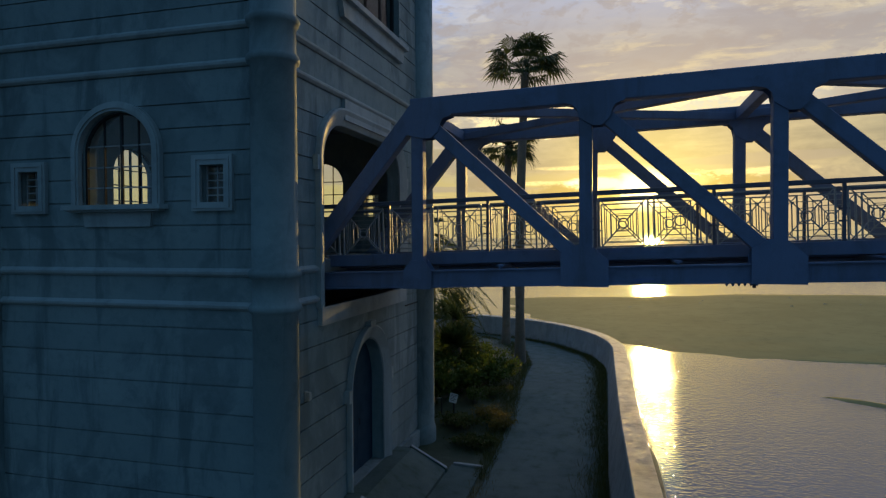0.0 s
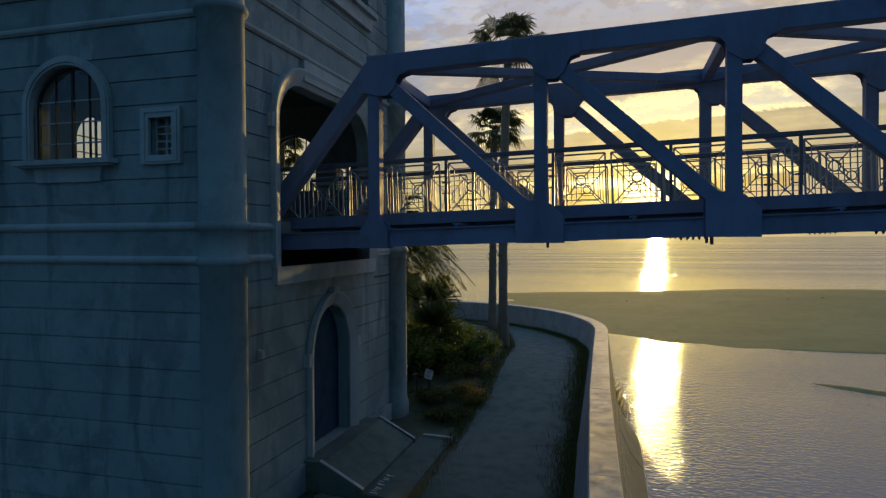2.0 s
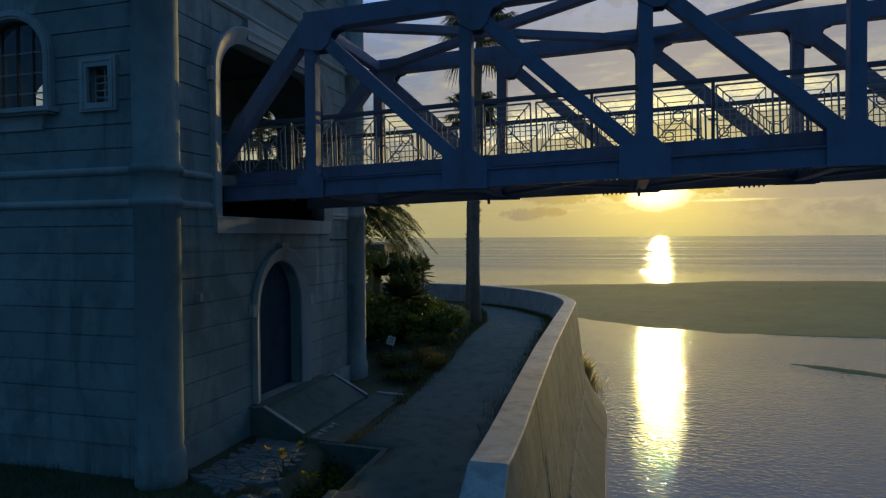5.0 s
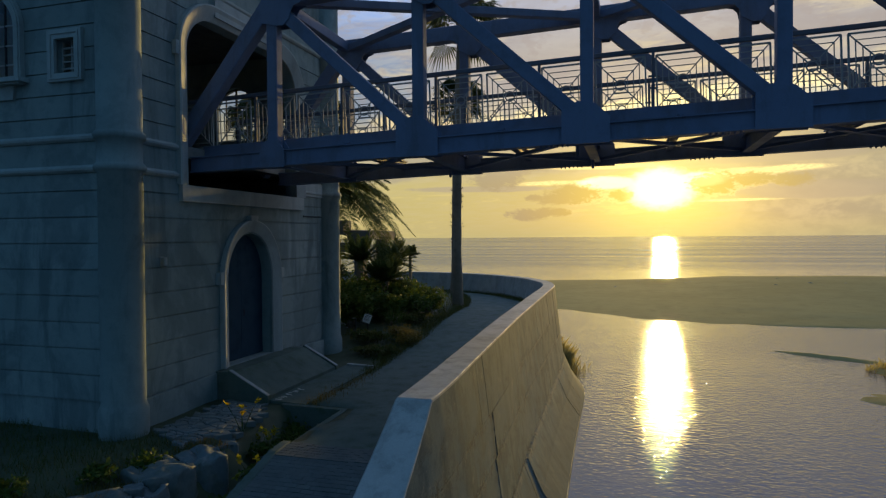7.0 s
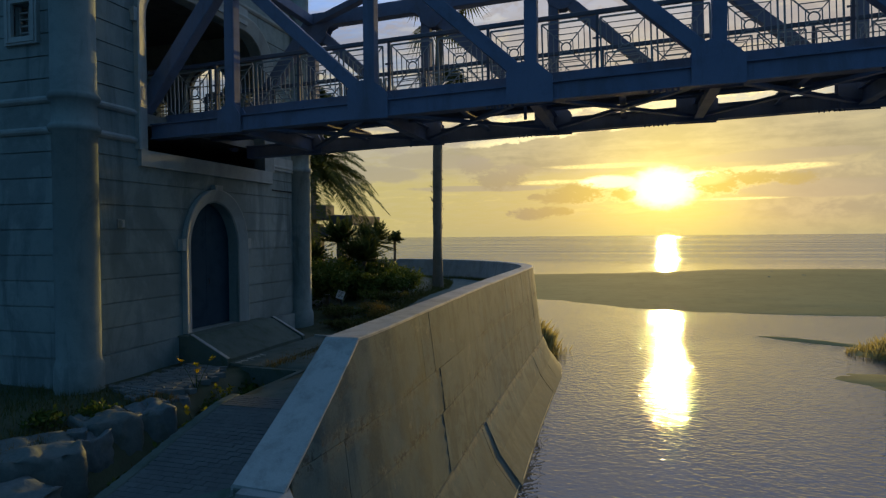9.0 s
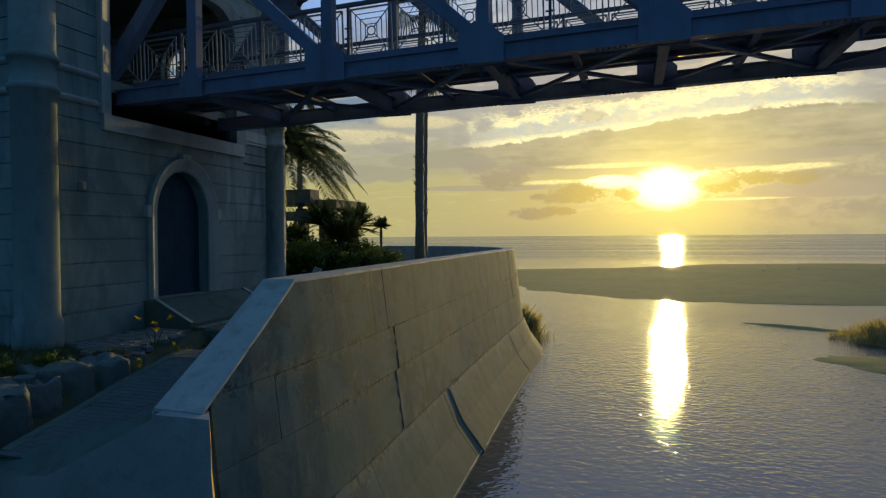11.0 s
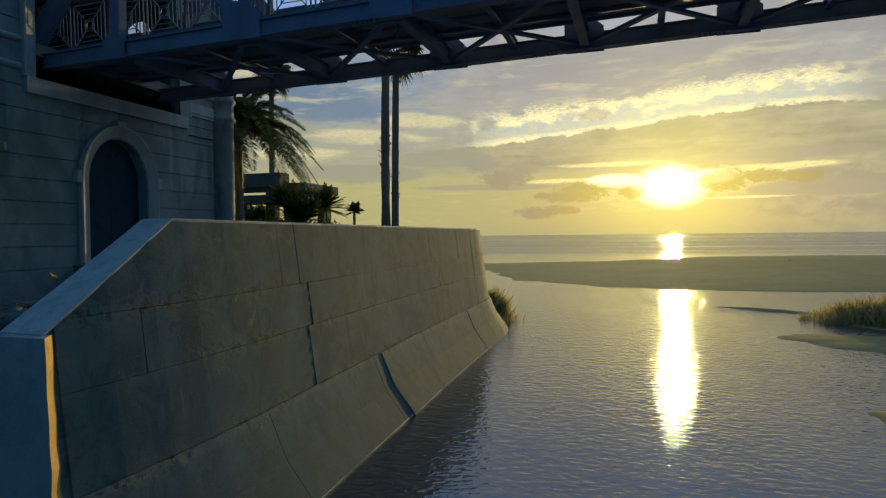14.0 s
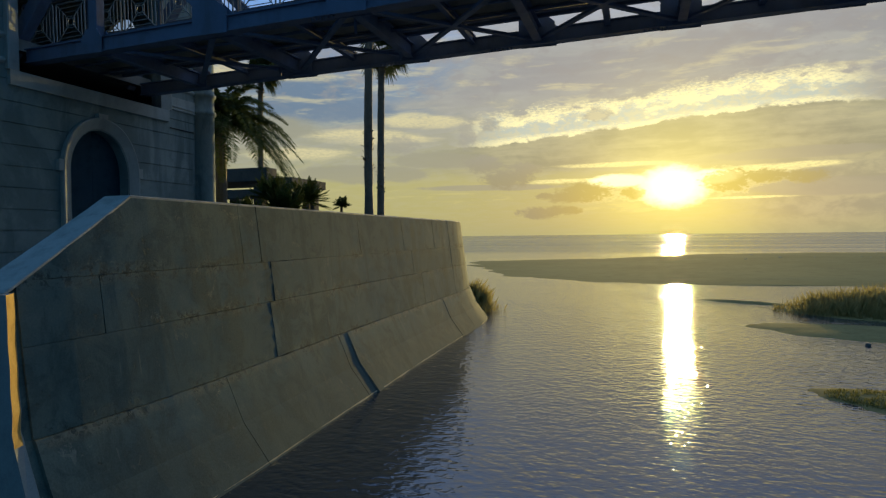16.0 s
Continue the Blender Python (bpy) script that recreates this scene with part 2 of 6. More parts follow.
# ---- materials ----
def surface(name, colours, rough=(0.6, 0.9), scale=1.0, grain=40.0, bump=0.3, metal=0.0, streak=None, island=0.0, random_tint=0.0, spec=0.5, lumps=0.6):
    """Weathered opaque surface: two scales of colour change, grain relief, optional downward streaks and a tint per piece."""
    mat = bpy.data.materials.new(name)
    mat.use_nodes = True
    n = Nodes(mat.node_tree)
    at = n.add("ShaderNodeNewGeometry").outputs["Position"]
    big = n.noise(at, 0.55 * scale, 5.0, 0.6)
    mid = n.noise(at, 3.1 * scale, 6.0, 0.62)
    small = n.noise(at, grain * scale, 4.0, 0.6)
    a, b, c = ((*col, 1) for col in colours)
    col = n.mix(n.span(big, 0.32, 0.68), a, b)
    col = n.mix(n.math("MULTIPLY", n.span(mid, 0.48, 0.74), 0.75), col, c)
    if streak:
        tall = n.add("ShaderNodeMapping", {0: at, "Scale": (1.1, 1.1, 0.16)}).outputs[0]
        run = n.noise(tall, 1.5, 7.0, 0.66, 0.5)
        col = n.mix(n.math("MULTIPLY", n.span(run, 0.52, 0.66), streak[1]), col, (*streak[0], 1))
        wide = n.add("ShaderNodeMapping", {0: at, "Scale": (0.8, 0.8, 0.5)}).outputs[0]
        patch = n.noise(wide, 0.9, 7.0, 0.66, 0.8)
        col = n.mix(n.math("MULTIPLY", n.span(patch, 0.49, 0.61), 0.7 * streak[1]), col, (*streak[0], 1))
        col = n.mix(n.math("MULTIPLY", n.span(n.noise(at, 7.0, 6.0, 0.7, 0.4), 0.52, 0.64), 0.22 * streak[1]), col, (*streak[0], 1))
    col = n.mix(0.22, col, n.ramp(small, (0.3, tuple(0.72 * v for v in colours[0])), (0.7, tuple(min(1, 1.25 * v) for v in colours[1]))))
    if random_tint:
        pick = n.add("ShaderNodeObjectInfo").outputs["Random"]
        col = n.mix(n.math("MULTIPLY", pick, random_tint), col, c)
    if island:
        pick = n.add("ShaderNodeNewGeometry").outputs["Random Per Island"]
        col = n.mix(n.math("MULTIPLY", pick, island), col, c)
    relief = n.math("ADD", n.math("MULTIPLY", mid, lumps), n.math("MULTIPLY", small, 0.4))
    bumped = n.add("ShaderNodeBump", {"Strength": bump, "Distance": 0.02, "Height": relief}).outputs[0]
    shader = n.add("ShaderNodeBsdfPrincipled", {"Base Color": col, "Roughness": n.span(mid, 0.2, 0.8, *rough), "Metallic": metal, "Normal": bumped, "Specular IOR Level": spec})
    n.add("ShaderNodeOutputMaterial", {0: shader.outputs[0]})
    return mat


def leaf(name, a, b, through=0.35, rough=0.65):
    """Foliage: colour per leaf, some light through it."""
    mat = bpy.data.materials.new(name)
    mat.use_nodes = True
    n = Nodes(mat.node_tree)
    geo = n.add("ShaderNodeNewGeometry")
    pick = geo.outputs["Random Per Island"]
    spots = n.noise(geo.outputs["Position"], 9.0, 3.0)
    col = n.mix(pick, (*a, 1), (*b, 1))
    col = n.mix(n.math("MULTIPLY", spots, 0.4), col, (*(0.6 * v for v in a), 1))
    face = n.add("ShaderNodeBsdfPrincipled", {"Base Color": col, "Roughness": rough, "Specular IOR Level": 0.2})
    thin = n.add("ShaderNodeBsdfTranslucent", {0: col})
    both = n.add("ShaderNodeMixShader", {0: through, 1: face.outputs[0], 2: thin.outputs[0]})
    n.add("ShaderNodeOutputMaterial", {0: both.outputs[0]})
    return mat


RENDER = surface("painted_render", ((0.235, 0.30, 0.305), (0.315, 0.37, 0.365), (0.18, 0.23, 0.23)), grain=60, bump=0.2, streak=((0.085, 0.115, 0.125), 0.85), random_tint=0.4, spec=0.12)
TRIM = surface("pale_trim", ((0.35, 0.385, 0.39), (0.42, 0.455, 0.45), (0.27, 0.295, 0.30)), grain=70, bump=0.2, streak=((0.20, 0.22, 0.21), 0.5), spec=0.15)
STEEL = surface("blue_grey_steel_paint", ((0.15, 0.19, 0.30), (0.18, 0.22, 0.33), (0.12, 0.14, 0.20)), rough=(0.5, 0.7), grain=90, bump=0.08, streak=((0.10, 0.09, 0.09), 0.4), spec=0.25)
RAIL = surface("dark_rail_paint", ((0.08, 0.10, 0.15), (0.10, 0.12, 0.17), (0.06, 0.07, 0.09)), rough=(0.35, 0.55), grain=90, bump=0.05)
DECK = surface("deck_concrete", ((0.24, 0.23, 0.22), (0.30, 0.29, 0.27), (0.18, 0.17, 0.16)))


def wall_material():
    """Old cast concrete: cloudy grey-olive, runs of dirt, pale scabs, dark pits."""
    mat = bpy.data.materials.new("sea_wall_concrete")
    mat.use_nodes = True
    n = Nodes(mat.node_tree)
    at = n.add("ShaderNodeNewGeometry").outputs["Position"]
    pick = n.add("ShaderNodeObjectInfo").outputs["Random"]
    big = n.noise(at, 0.38, 6.0, 0.62, 0.6)
    mid = n.noise(at, 1.7, 7.0, 0.68, 0.6)
    small = n.noise(at, 38.0, 4.0, 0.65)
    col = n.mix(n.span(big, 0.34, 0.66), (0.063, 0.137, 0.163, 1), (0.144, 0.189, 0.165, 1))
    col = n.mix(n.math("MULTIPLY", n.span(mid, 0.47, 0.60), 0.75), col, (0.049, 0.081, 0.081, 1))
    col = n.mix(n.math("MULTIPLY", n.span(mid, 0.45, 0.33), 0.6), col, (0.189, 0.232, 0.213, 1))
    tall = n.add("ShaderNodeMapping", {0: at, "Scale": (1.5, 1.5, 0.26)}).outputs[0]
    run = n.noise(tall, 1.2, 7.0, 0.66, 0.6)
    col = n.mix(n.math("MULTIPLY", n.span(run, 0.51, 0.64), 0.75), col, (0.049, 0.078, 0.068, 1))
    # sharp pale runs of lime here and there
    lime_at = n.add("ShaderNodeMapping", {0: at, "Scale": (7.0, 7.0, 0.5)}).outputs[0]
    lime = n.math("MULTIPLY", n.span(n.noise(lime_at, 1.0, 3.0, 0.5, 0.5), 0.66, 0.72), n.span(n.noise(at, 0.7, 4.0, 0.6), 0.52, 0.62))
    col = n.mix(n.math("MULTIPLY", lime, 0.6), col, (0.34, 0.34, 0.29, 1))
    scab = n.noise(at, 1.3, 8.0, 0.78, 0.9)
    col = n.mix(n.math("MULTIPLY", n.span(scab, 0.585, 0.66), n.span(small, 0.40, 0.60, 0.1, 0.7)), col, (0.40, 0.38, 0.29, 1))
    pits = n.math("MULTIPLY", n.span(n.noise(at, 13.0, 5.0, 0.7), 0.56, 0.62), n.span(mid, 0.54, 0.64))
    col = n.mix(n.math("MULTIPLY", pits, 0.75), col, (0.03, 0.035, 0.027, 1))
    # crumbling along the three construction joints
    height = n.add("ShaderNodeSeparateXYZ", {0: at}).outputs[2]
    crumble, joint_pale = 0.0, 0.0
    for z, pale in ((0.05, 0.3), (-0.71, 0.5), (-1.74, 1.3)):
        away = n.math("ABSOLUTE", n.math("SUBTRACT", height, z))
        crumble = n.math("ADD", crumble, n.span(away, 0.20, 0.03))
        below = n.math("SUBTRACT", z, height)
        joint_pale = n.math("ADD", joint_pale, n.math("MULTIPLY", n.math("MULTIPLY", n.span(below, -0.015, 0.01), n.span(below, 0.16, 0.03)), pale))
    patchy = n.span(n.noise(at, 0.9, 5.0, 0.65, 0.6), 0.44, 0.56)
    rub = n.span(n.noise(at, 4.0, 6.0, 0.7, 0.5), 0.40, 0.60, 0.1, 0.75)
    # pale below joints: crumbled edge, plus light caught by the proud bottom lift, painted
    col = n.mix(n.math("MULTIPLY", joint_pale, rub), col, (0.25, 0.24, 0.18, 1))
    crumble = n.math("MULTIPLY", n.math("MULTIPLY", crumble, patchy), n.span(n.noise(at, 8.0, 6.0, 0.78), 0.50, 0.55))
    col = n.mix(n.math("MULTIPLY", crumble, 0.9), col, (0.022, 0.025, 0.022, 1))
    pits = n.math("MAXIMUM", pits, crumble)
    # weed and wet along the waterline
    slime = n.span(n.math("ADD", height, n.math("MULTIPLY", n.noise(at, 1.1, 6.0, 0.65, 0.4), 1.5)), -0.9, -2.0)
    col = n.mix(n.math("MULTIPLY", slime, 0.6), col, (0.06, 0.066, 0.048, 1))
    col = n.mix(0.25, col, n.ramp(small, (0.3, (0.042, 0.068, 0.066)), (0.7, (0.21, 0.26, 0.245))))
    col = n.mix(n.math("MULTIPLY", pick, 0.4), col, (0.085, 0.125, 0.115, 1))
    high = n.math("SUBTRACT", n.math("ADD", n.math("MULTIPLY", small, 0.35), n.math("MULTIPLY", mid, 0.8)), pits)
    bumped = n.add("ShaderNodeBump", {"Strength": 0.25, "Distance": 0.02, "Height": high}).outputs[0]
    shader = n.add("ShaderNodeBsdfPrincipled", {"Base Color": col, "Roughness": 0.88, "Specular IOR Level": 0.25, "Normal": bumped})
    n.add("ShaderNodeOutputMaterial", {0: shader.outputs[0]})
    return mat


WALL = wall_material()
# orange of the low sun put into the colour of the chipped wall edge
SUNLIT_EDGE = surface("sunlight_orange_concrete", ((0.50, 0.33, 0.11), (0.60, 0.40, 0.14), (0.30, 0.19, 0.07)), grain=30, bump=0.3, spec=0.1)
# low sunlight on the wet ledge is painted as this pale yellow
SUNLIT_LEDGE = surface("sunlight_yellow_ledge", ((0.50, 0.45, 0.30), (0.60, 0.54, 0.36), (0.22, 0.20, 0.13)), scale=2.5, grain=30, bump=0.4)
SMOOTH = surface("smooth_concrete", ((0.25, 0.28, 0.285), (0.32, 0.345, 0.345), (0.19, 0.20, 0.20)), grain=45, bump=0.12, streak=((0.12, 0.14, 0.13), 0.5), lumps=0.2)
COPE = surface("coping_concrete", ((0.33, 0.355, 0.36), (0.42, 0.44, 0.43), (0.22, 0.235, 0.23)), scale=1.6, grain=45, bump=0.4, streak=((0.17, 0.185, 0.175), 0.6))
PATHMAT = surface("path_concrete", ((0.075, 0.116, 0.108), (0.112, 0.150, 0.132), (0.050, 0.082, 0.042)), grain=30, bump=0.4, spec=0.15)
SOIL = surface("soil_and_turf", ((0.035, 0.055, 0.026), (0.055, 0.07, 0.032), (0.065, 0.06, 0.038)), grain=25, bump=0.8)
SAND = surface("wet_sand", ((0.33, 0.27, 0.115), (0.39, 0.32, 0.14), (0.26, 0.215, 0.10)), scale=0.3, grain=60, bump=0.05, spec=0.05, rough=(0.95, 1.0))
ROCK = surface("garden_rock", ((0.085, 0.118, 0.135), (0.165, 0.20, 0.215), (0.11, 0.12, 0.075)), grain=14, bump=1.0, random_tint=0.3, spec=0.2)
BARK = surface("palm_bark", ((0.17, 0.14, 0.11), (0.23, 0.19, 0.15), (0.09, 0.08, 0.06)), grain=14, bump=0.8)
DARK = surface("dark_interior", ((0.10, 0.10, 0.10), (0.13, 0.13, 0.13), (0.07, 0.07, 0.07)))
DOOR = surface("dark_blue_door", ((0.018, 0.046, 0.075), (0.026, 0.06, 0.09), (0.012, 0.032, 0.05)), rough=(0.7, 0.9), bump=0.1, spec=0.1)
IRON = surface("black_iron", ((0.03, 0.03, 0.035), (0.05, 0.05, 0.05), (0.06, 0.045, 0.03)), rough=(0.6, 0.8), bump=0.1, spec=0.2)
FROND = leaf("palm_frond", (0.05, 0.085, 0.024), (0.12, 0.14, 0.04), 0.4)
FAN = leaf("fan_palm_leaf", (0.05, 0.075, 0.03), (0.09, 0.11, 0.04))
BUSH = leaf("shrub_leaf", (0.05, 0.10, 0.02), (0.13, 0.16, 0.03))
GRASS = leaf("grass_blade", (0.06, 0.09, 0.02), (0.16, 0.14, 0.05))
REED = leaf("reed_blade", (0.34, 0.30, 0.12), (0.48, 0.41, 0.18), 0.62)
YELLOW = leaf("yellow_petal", (0.75, 0.52, 0.02), (0.85, 0.62, 0.03), 0.5)


def water_material():
    mat = bpy.data.materials.new("rippled_water")
    mat.use_nodes = True
    n = Nodes(mat.node_tree)
    at = n.add("ShaderNodeNewGeometry").outputs["Position"]
    along = n.add("ShaderNodeMapping", {0: at, "Rotation": (0, 0, radians(14)), "Scale": (0.8, 1.25, 1.0)}).outputs[0]
    cross = n.add("ShaderNodeMapping", {0: at, "Rotation": (0, 0, radians(-11)), "Scale": (0.9, 1.15, 1.0)}).outputs[0]
    fine = n.math("ADD", n.noise(along, 4.4, 2.0, 0.5, 0.25), n.noise(cross, 6.2, 2.0, 0.5, 0.25))
    chop = n.noise(along, 1.5, 2.0, 0.5, 0.4)
    swell = n.noise(along, 0.35, 3.0, 0.5)
    calm = n.span(n.noise(at, 0.07, 3.0, 0.55), 0.34, 0.62, 0.6, 1.0)
    open_sea = n.span(n.add("ShaderNodeSeparateXYZ", {0: at}).outputs[1], 70.0, 130.0, 1.0, 9.0)
    # calmer close under the wall and the tower, more broken towards the river mouth
    lee = n.span(n.add("ShaderNodeSeparateXYZ", {0: at}).outputs[1], 2.0, 16.0, 0.0175, 0.030, smooth=False)
    one = n.add("ShaderNodeBump", {"Strength": 0.8, "Distance": n.math("MULTIPLY", open_sea, 0.02), "Height": swell}).outputs[0]
    two = n.add("ShaderNodeBump", {"Strength": calm, "Distance": n.math("MULTIPLY", open_sea, 0.012), "Height": chop, "Normal": one}).outputs[0]
    three = n.add("ShaderNodeBump", {"Strength": calm, "Distance": lee, "Height": fine, "Normal": two}).outputs[0]
    shader = n.add("ShaderNodeBsdfPrincipled", {"Base Color": (0.030, 0.044, 0.060, 1), "Roughness": 0.02, "IOR": 1.8, "Specular IOR Level": 0.5, "Normal": three})
    # matt grey mixed in far out replaces the sky reflected by distant waves
    far_sky_grey = n.add("ShaderNodeBsdfDiffuse", {0: (0.30, 0.33, 0.33, 1)})
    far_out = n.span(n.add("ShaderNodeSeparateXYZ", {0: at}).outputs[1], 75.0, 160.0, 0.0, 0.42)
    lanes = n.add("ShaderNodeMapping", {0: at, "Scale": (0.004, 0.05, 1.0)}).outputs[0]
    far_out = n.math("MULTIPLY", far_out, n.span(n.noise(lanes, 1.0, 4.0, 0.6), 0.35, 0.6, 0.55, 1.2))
    sea = n.add("ShaderNodeMixShader", {0: far_out, 1: shader.outputs[0], 2: far_sky_grey.outputs[0]})
    n.add("ShaderNodeOutputMaterial", {0: sea.outputs[0]})
    return mat


WATER = water_material()


def glass_material():
    mat = bpy.data.materials.new("window_glass")
    mat.use_nodes = True
    n = Nodes(mat.node_tree)
    clear = n.add("ShaderNodeBsdfTransparent", {0: (0.93, 0.95, 0.95, 1)})
    gloss = n.add("ShaderNodeBsdfGlossy", {0: (1, 1, 1, 1), 1: 0.05})
    both = n.add("ShaderNodeMixShader", {0: 0.07, 1: clear.outputs[0], 2: gloss.outputs[0]})
    n.add("ShaderNodeOutputMaterial", {0: both.outputs[0]})
    return mat


GLASS = glass_material()

# pavilion concrete, with the shade on its near side put into the colour
SHADED = surface("shade_darkened_concrete", ((0.075, 0.08, 0.085), (0.10, 0.105, 0.11), (0.05, 0.055, 0.06)))
ROD = surface("pale_grey_rod_paint", ((0.27, 0.30, 0.32), (0.33, 0.36, 0.37), (0.20, 0.22, 0.23)), rough=(0.35, 0.55), grain=90, bump=0.05)


# ---- mesh tools ----
def finish(bm, name, material, parent=None, label="", smooth=False):
    mesh = bpy.data.meshes.new(name)
    bmesh.ops.recalc_face_normals(bm, faces=bm.faces)
    bm.to_mesh(mesh)
    bm.free()
    mesh.materials.append(material)
    if smooth:
        mesh.shade_smooth()
    ob = new(name, mesh)
    ob.parent = parent
    if label:
        ob["label"] = label
    return ob


def part(name, bm, material, parent, label="", smooth=False):
    return finish(bm, name, material, parent, label, smooth)


def shared(name, mesh, parent, m=None):
    """One more object on a mesh that alike pieces share."""
    ob = new(name, mesh)
    ob.parent = parent
    if m is not None:
        ob.matrix_basis = m
    return ob


def thing(name, label, category, group="", kind="", at=(0, 0, 0)):
    ob = new(name)
    ob.location = at
    ob.empty_display_size = 0.2
    return tagged(ob, label, category, group, kind)


def add_box(bm, lo, hi, bevel=0.0):
    lo, hi = Vector(lo), Vector(hi)
    made = bmesh.ops.create_cube(bm, size=1.0, matrix=Matrix.LocRotScale((lo + hi) / 2, None, hi - lo))
    if bevel:
        edges = {e for v in made["verts"] for e in v.link_edges}
        bmesh.ops.bevel(bm, geom=list(edges), offset=bevel, segments=2, affect="EDGES", profile=0.6)
    return bm


def box(lo, hi, bevel=0.0):
    return add_box(bmesh.new(), lo, hi, bevel)


def add_beam(bm, a, b, wide, tall, up=(0, 0, 1), bevel=0.0):
    """A straight bar from a to b: wide across, tall along up."""
    a, b = Vector(a), Vector(b)
    ahead = (b - a).normalized()
    side = ahead.cross(Vector(up)).normalized()
    top = side.cross(ahead)
    m = Matrix((side * wide, ahead * (b - a).length, top * tall)).transposed().to_4x4()
    m.translation = (a + b) / 2
    made = bmesh.ops.create_cube(bm, size=1.0, matrix=m)
    if bevel:
        bmesh.ops.bevel(bm, geom=list({e for v in made["verts"] for e in v.link_edges}), offset=bevel, segments=1, affect="EDGES")
    return bm


def beam(a, b, wide, tall, up=(0, 0, 1), bevel=0.0):
    return add_beam(bmesh.new(), a, b, wide, tall, up, bevel)


def add_i_beam(bm, a, b, wide, tall, up=(0, 0, 1), flange=0.03, web=0.03):
    a, b, top = Vector(a), Vector(b), Vector(up).normalized()
    for s in (-1, 1):
        shift = top * (s * (tall - flange) / 2)
        add_beam(bm, a + shift, b + shift, wide, flange, up)
    return add_beam(bm, a, b, web, tall - 2 * flange, up)


def add_lathe(bm, profile, sides=24, at=(0, 0, 0)):
    """Rings of (radius, height) turned about the z axis."""
    rings = []
    for r, z in profile:
        rings.append([bm.verts.new((at[0] + r * math.cos(2 * math.pi * k / sides), at[1] + r * math.sin(2 * math.pi * k / sides), at[2] + z)) for k in range(sides)])
    for low, high in zip(rings, rings[1:]):
        for k in range(sides):
            bm.faces.new((low[k], low[(k + 1) % sides], high[(k + 1) % sides], high[k]))
    bm.faces.new(rings[0][::-1]), bm.faces.new(rings[-1])
    return bm


def add_tube(bm, points, radii, sides=8):
    """A round bar through points, with a radius at each."""
    points = [Vector(p) for p in points]
    rings = []
    for k, p in enumerate(points):
        ahead = (points[min(k + 1, len(points) - 1)] - points[max(k - 1, 0)]).normalized()
        side = ahead.cross(Vector((0.31, 0.17, 0.93)) if abs(ahead.z) < 0.9 else Vector((0, 1, 0))).normalized()
        top = side.cross(ahead)
        r = radii[k] if isinstance(radii, (list, tuple)) else radii
        rings.append([bm.verts.new(p + r * (math.cos(2 * math.pi * s / sides) * side + math.sin(2 * math.pi * s / sides) * top)) for s in range(sides)])
    for low, high in zip(rings, rings[1:]):
        for s in range(sides):
            bm.faces.new((low[s], low[(s + 1) % sides], high[(s + 1) % sides], high[s]))
    bm.faces.new(rings[0][::-1]), bm.faces.new(rings[-1])
    return bm


def add_prism(bm, outline, place, depth0, depth1):
    """A flat outline of (u, v) pushed from depth0 to depth1; place(u, v, d) gives the world point."""
    front = [bm.verts.new(place(u, v, depth0)) for u, v in outline]
    rear = [bm.verts.new(place(u, v, depth1)) for u, v in outline]
    bm.faces.new(front), bm.faces.new(rear[::-1])
    for k in range(len(outline)):
        j = (k + 1) % len(outline)
        bm.faces.new((front[k], rear[k], rear[j], front[j]))
    return bm


def add_band(bm, inner, outer, place, depth0, depth1, closed=False):
    """A strip between two outlines of equal length, pushed from depth0 to depth1."""
    loops = [[bm.verts.new(place(u, v, dep)) for u, v in line] for line, dep in ((inner, depth0), (outer, depth0), (outer, depth1), (inner, depth1))]
    count = len(inner)
    for k in range(count if closed else count - 1):
        j = (k + 1) % count
        for a in range(4):
            b = (a + 1) % 4
            bm.faces.new((loops[a][k], loops[a][j], loops[b][j], loops[b][k]))
    if not closed:
        bm.faces.new([loop[0] for loop in loops]), bm.faces.new([loop[-1] for loop in loops][::-1])
    return bm


# ---- ground, water, sand bar ----
WATER_Z, PATH_Z = -3.1, -0.30


def wall_line(y):
    """Outer top edge of the sea wall on its long stretch."""
    marks = ((-9.0, 5.97), (-3.4, 5.97), (-2.6, 6.02), (-1.9, 6.048), (-1.2, 6.055), (-0.4, 6.037), (0.4, 6.005), (1.1, 5.97), (4.0, 5.85), (6.5, 5.75), (9.5, 5.68), (12.5, 5.61), (15.6, 5.55))
    for (y0, x0), (y1, x1) in zip(marks, marks[1:]):
        if y <= y1:
            return x0 + (x1 - x0) * (y - y0) / (y1 - y0)
    return 5.55


# centre line of the wall: straight along the river, then round to the left along the sea front
wall_axis = [Vector((wall_line(y), y)) for y in (-3.4, -2.6, -1.9, -1.5, -1.2, -0.4, 0.4, 1.1, 4.0, 6.5, 9.5, 12.5, 15.0)]
STRAIGHT = 12  # last index of the straight stretch
turn_centre, turn_radius = Vector((-4.4, 15.6)), 9.95
for k in range(1, 15):
    a = radians(6.2 * k - 2)
    wall_axis.append(turn_centre + turn_radius * Vector((math.cos(a), math.sin(a))))
wall_axis += [Vector((-12, 25.4)), Vector((-30, 25.0)), Vector((-90, 24.0))]


def ease(v, a, b):
    t = min(1.0, max(0.0, (v - a) / (b - a)))
    return t * t * (3 - 2 * t)


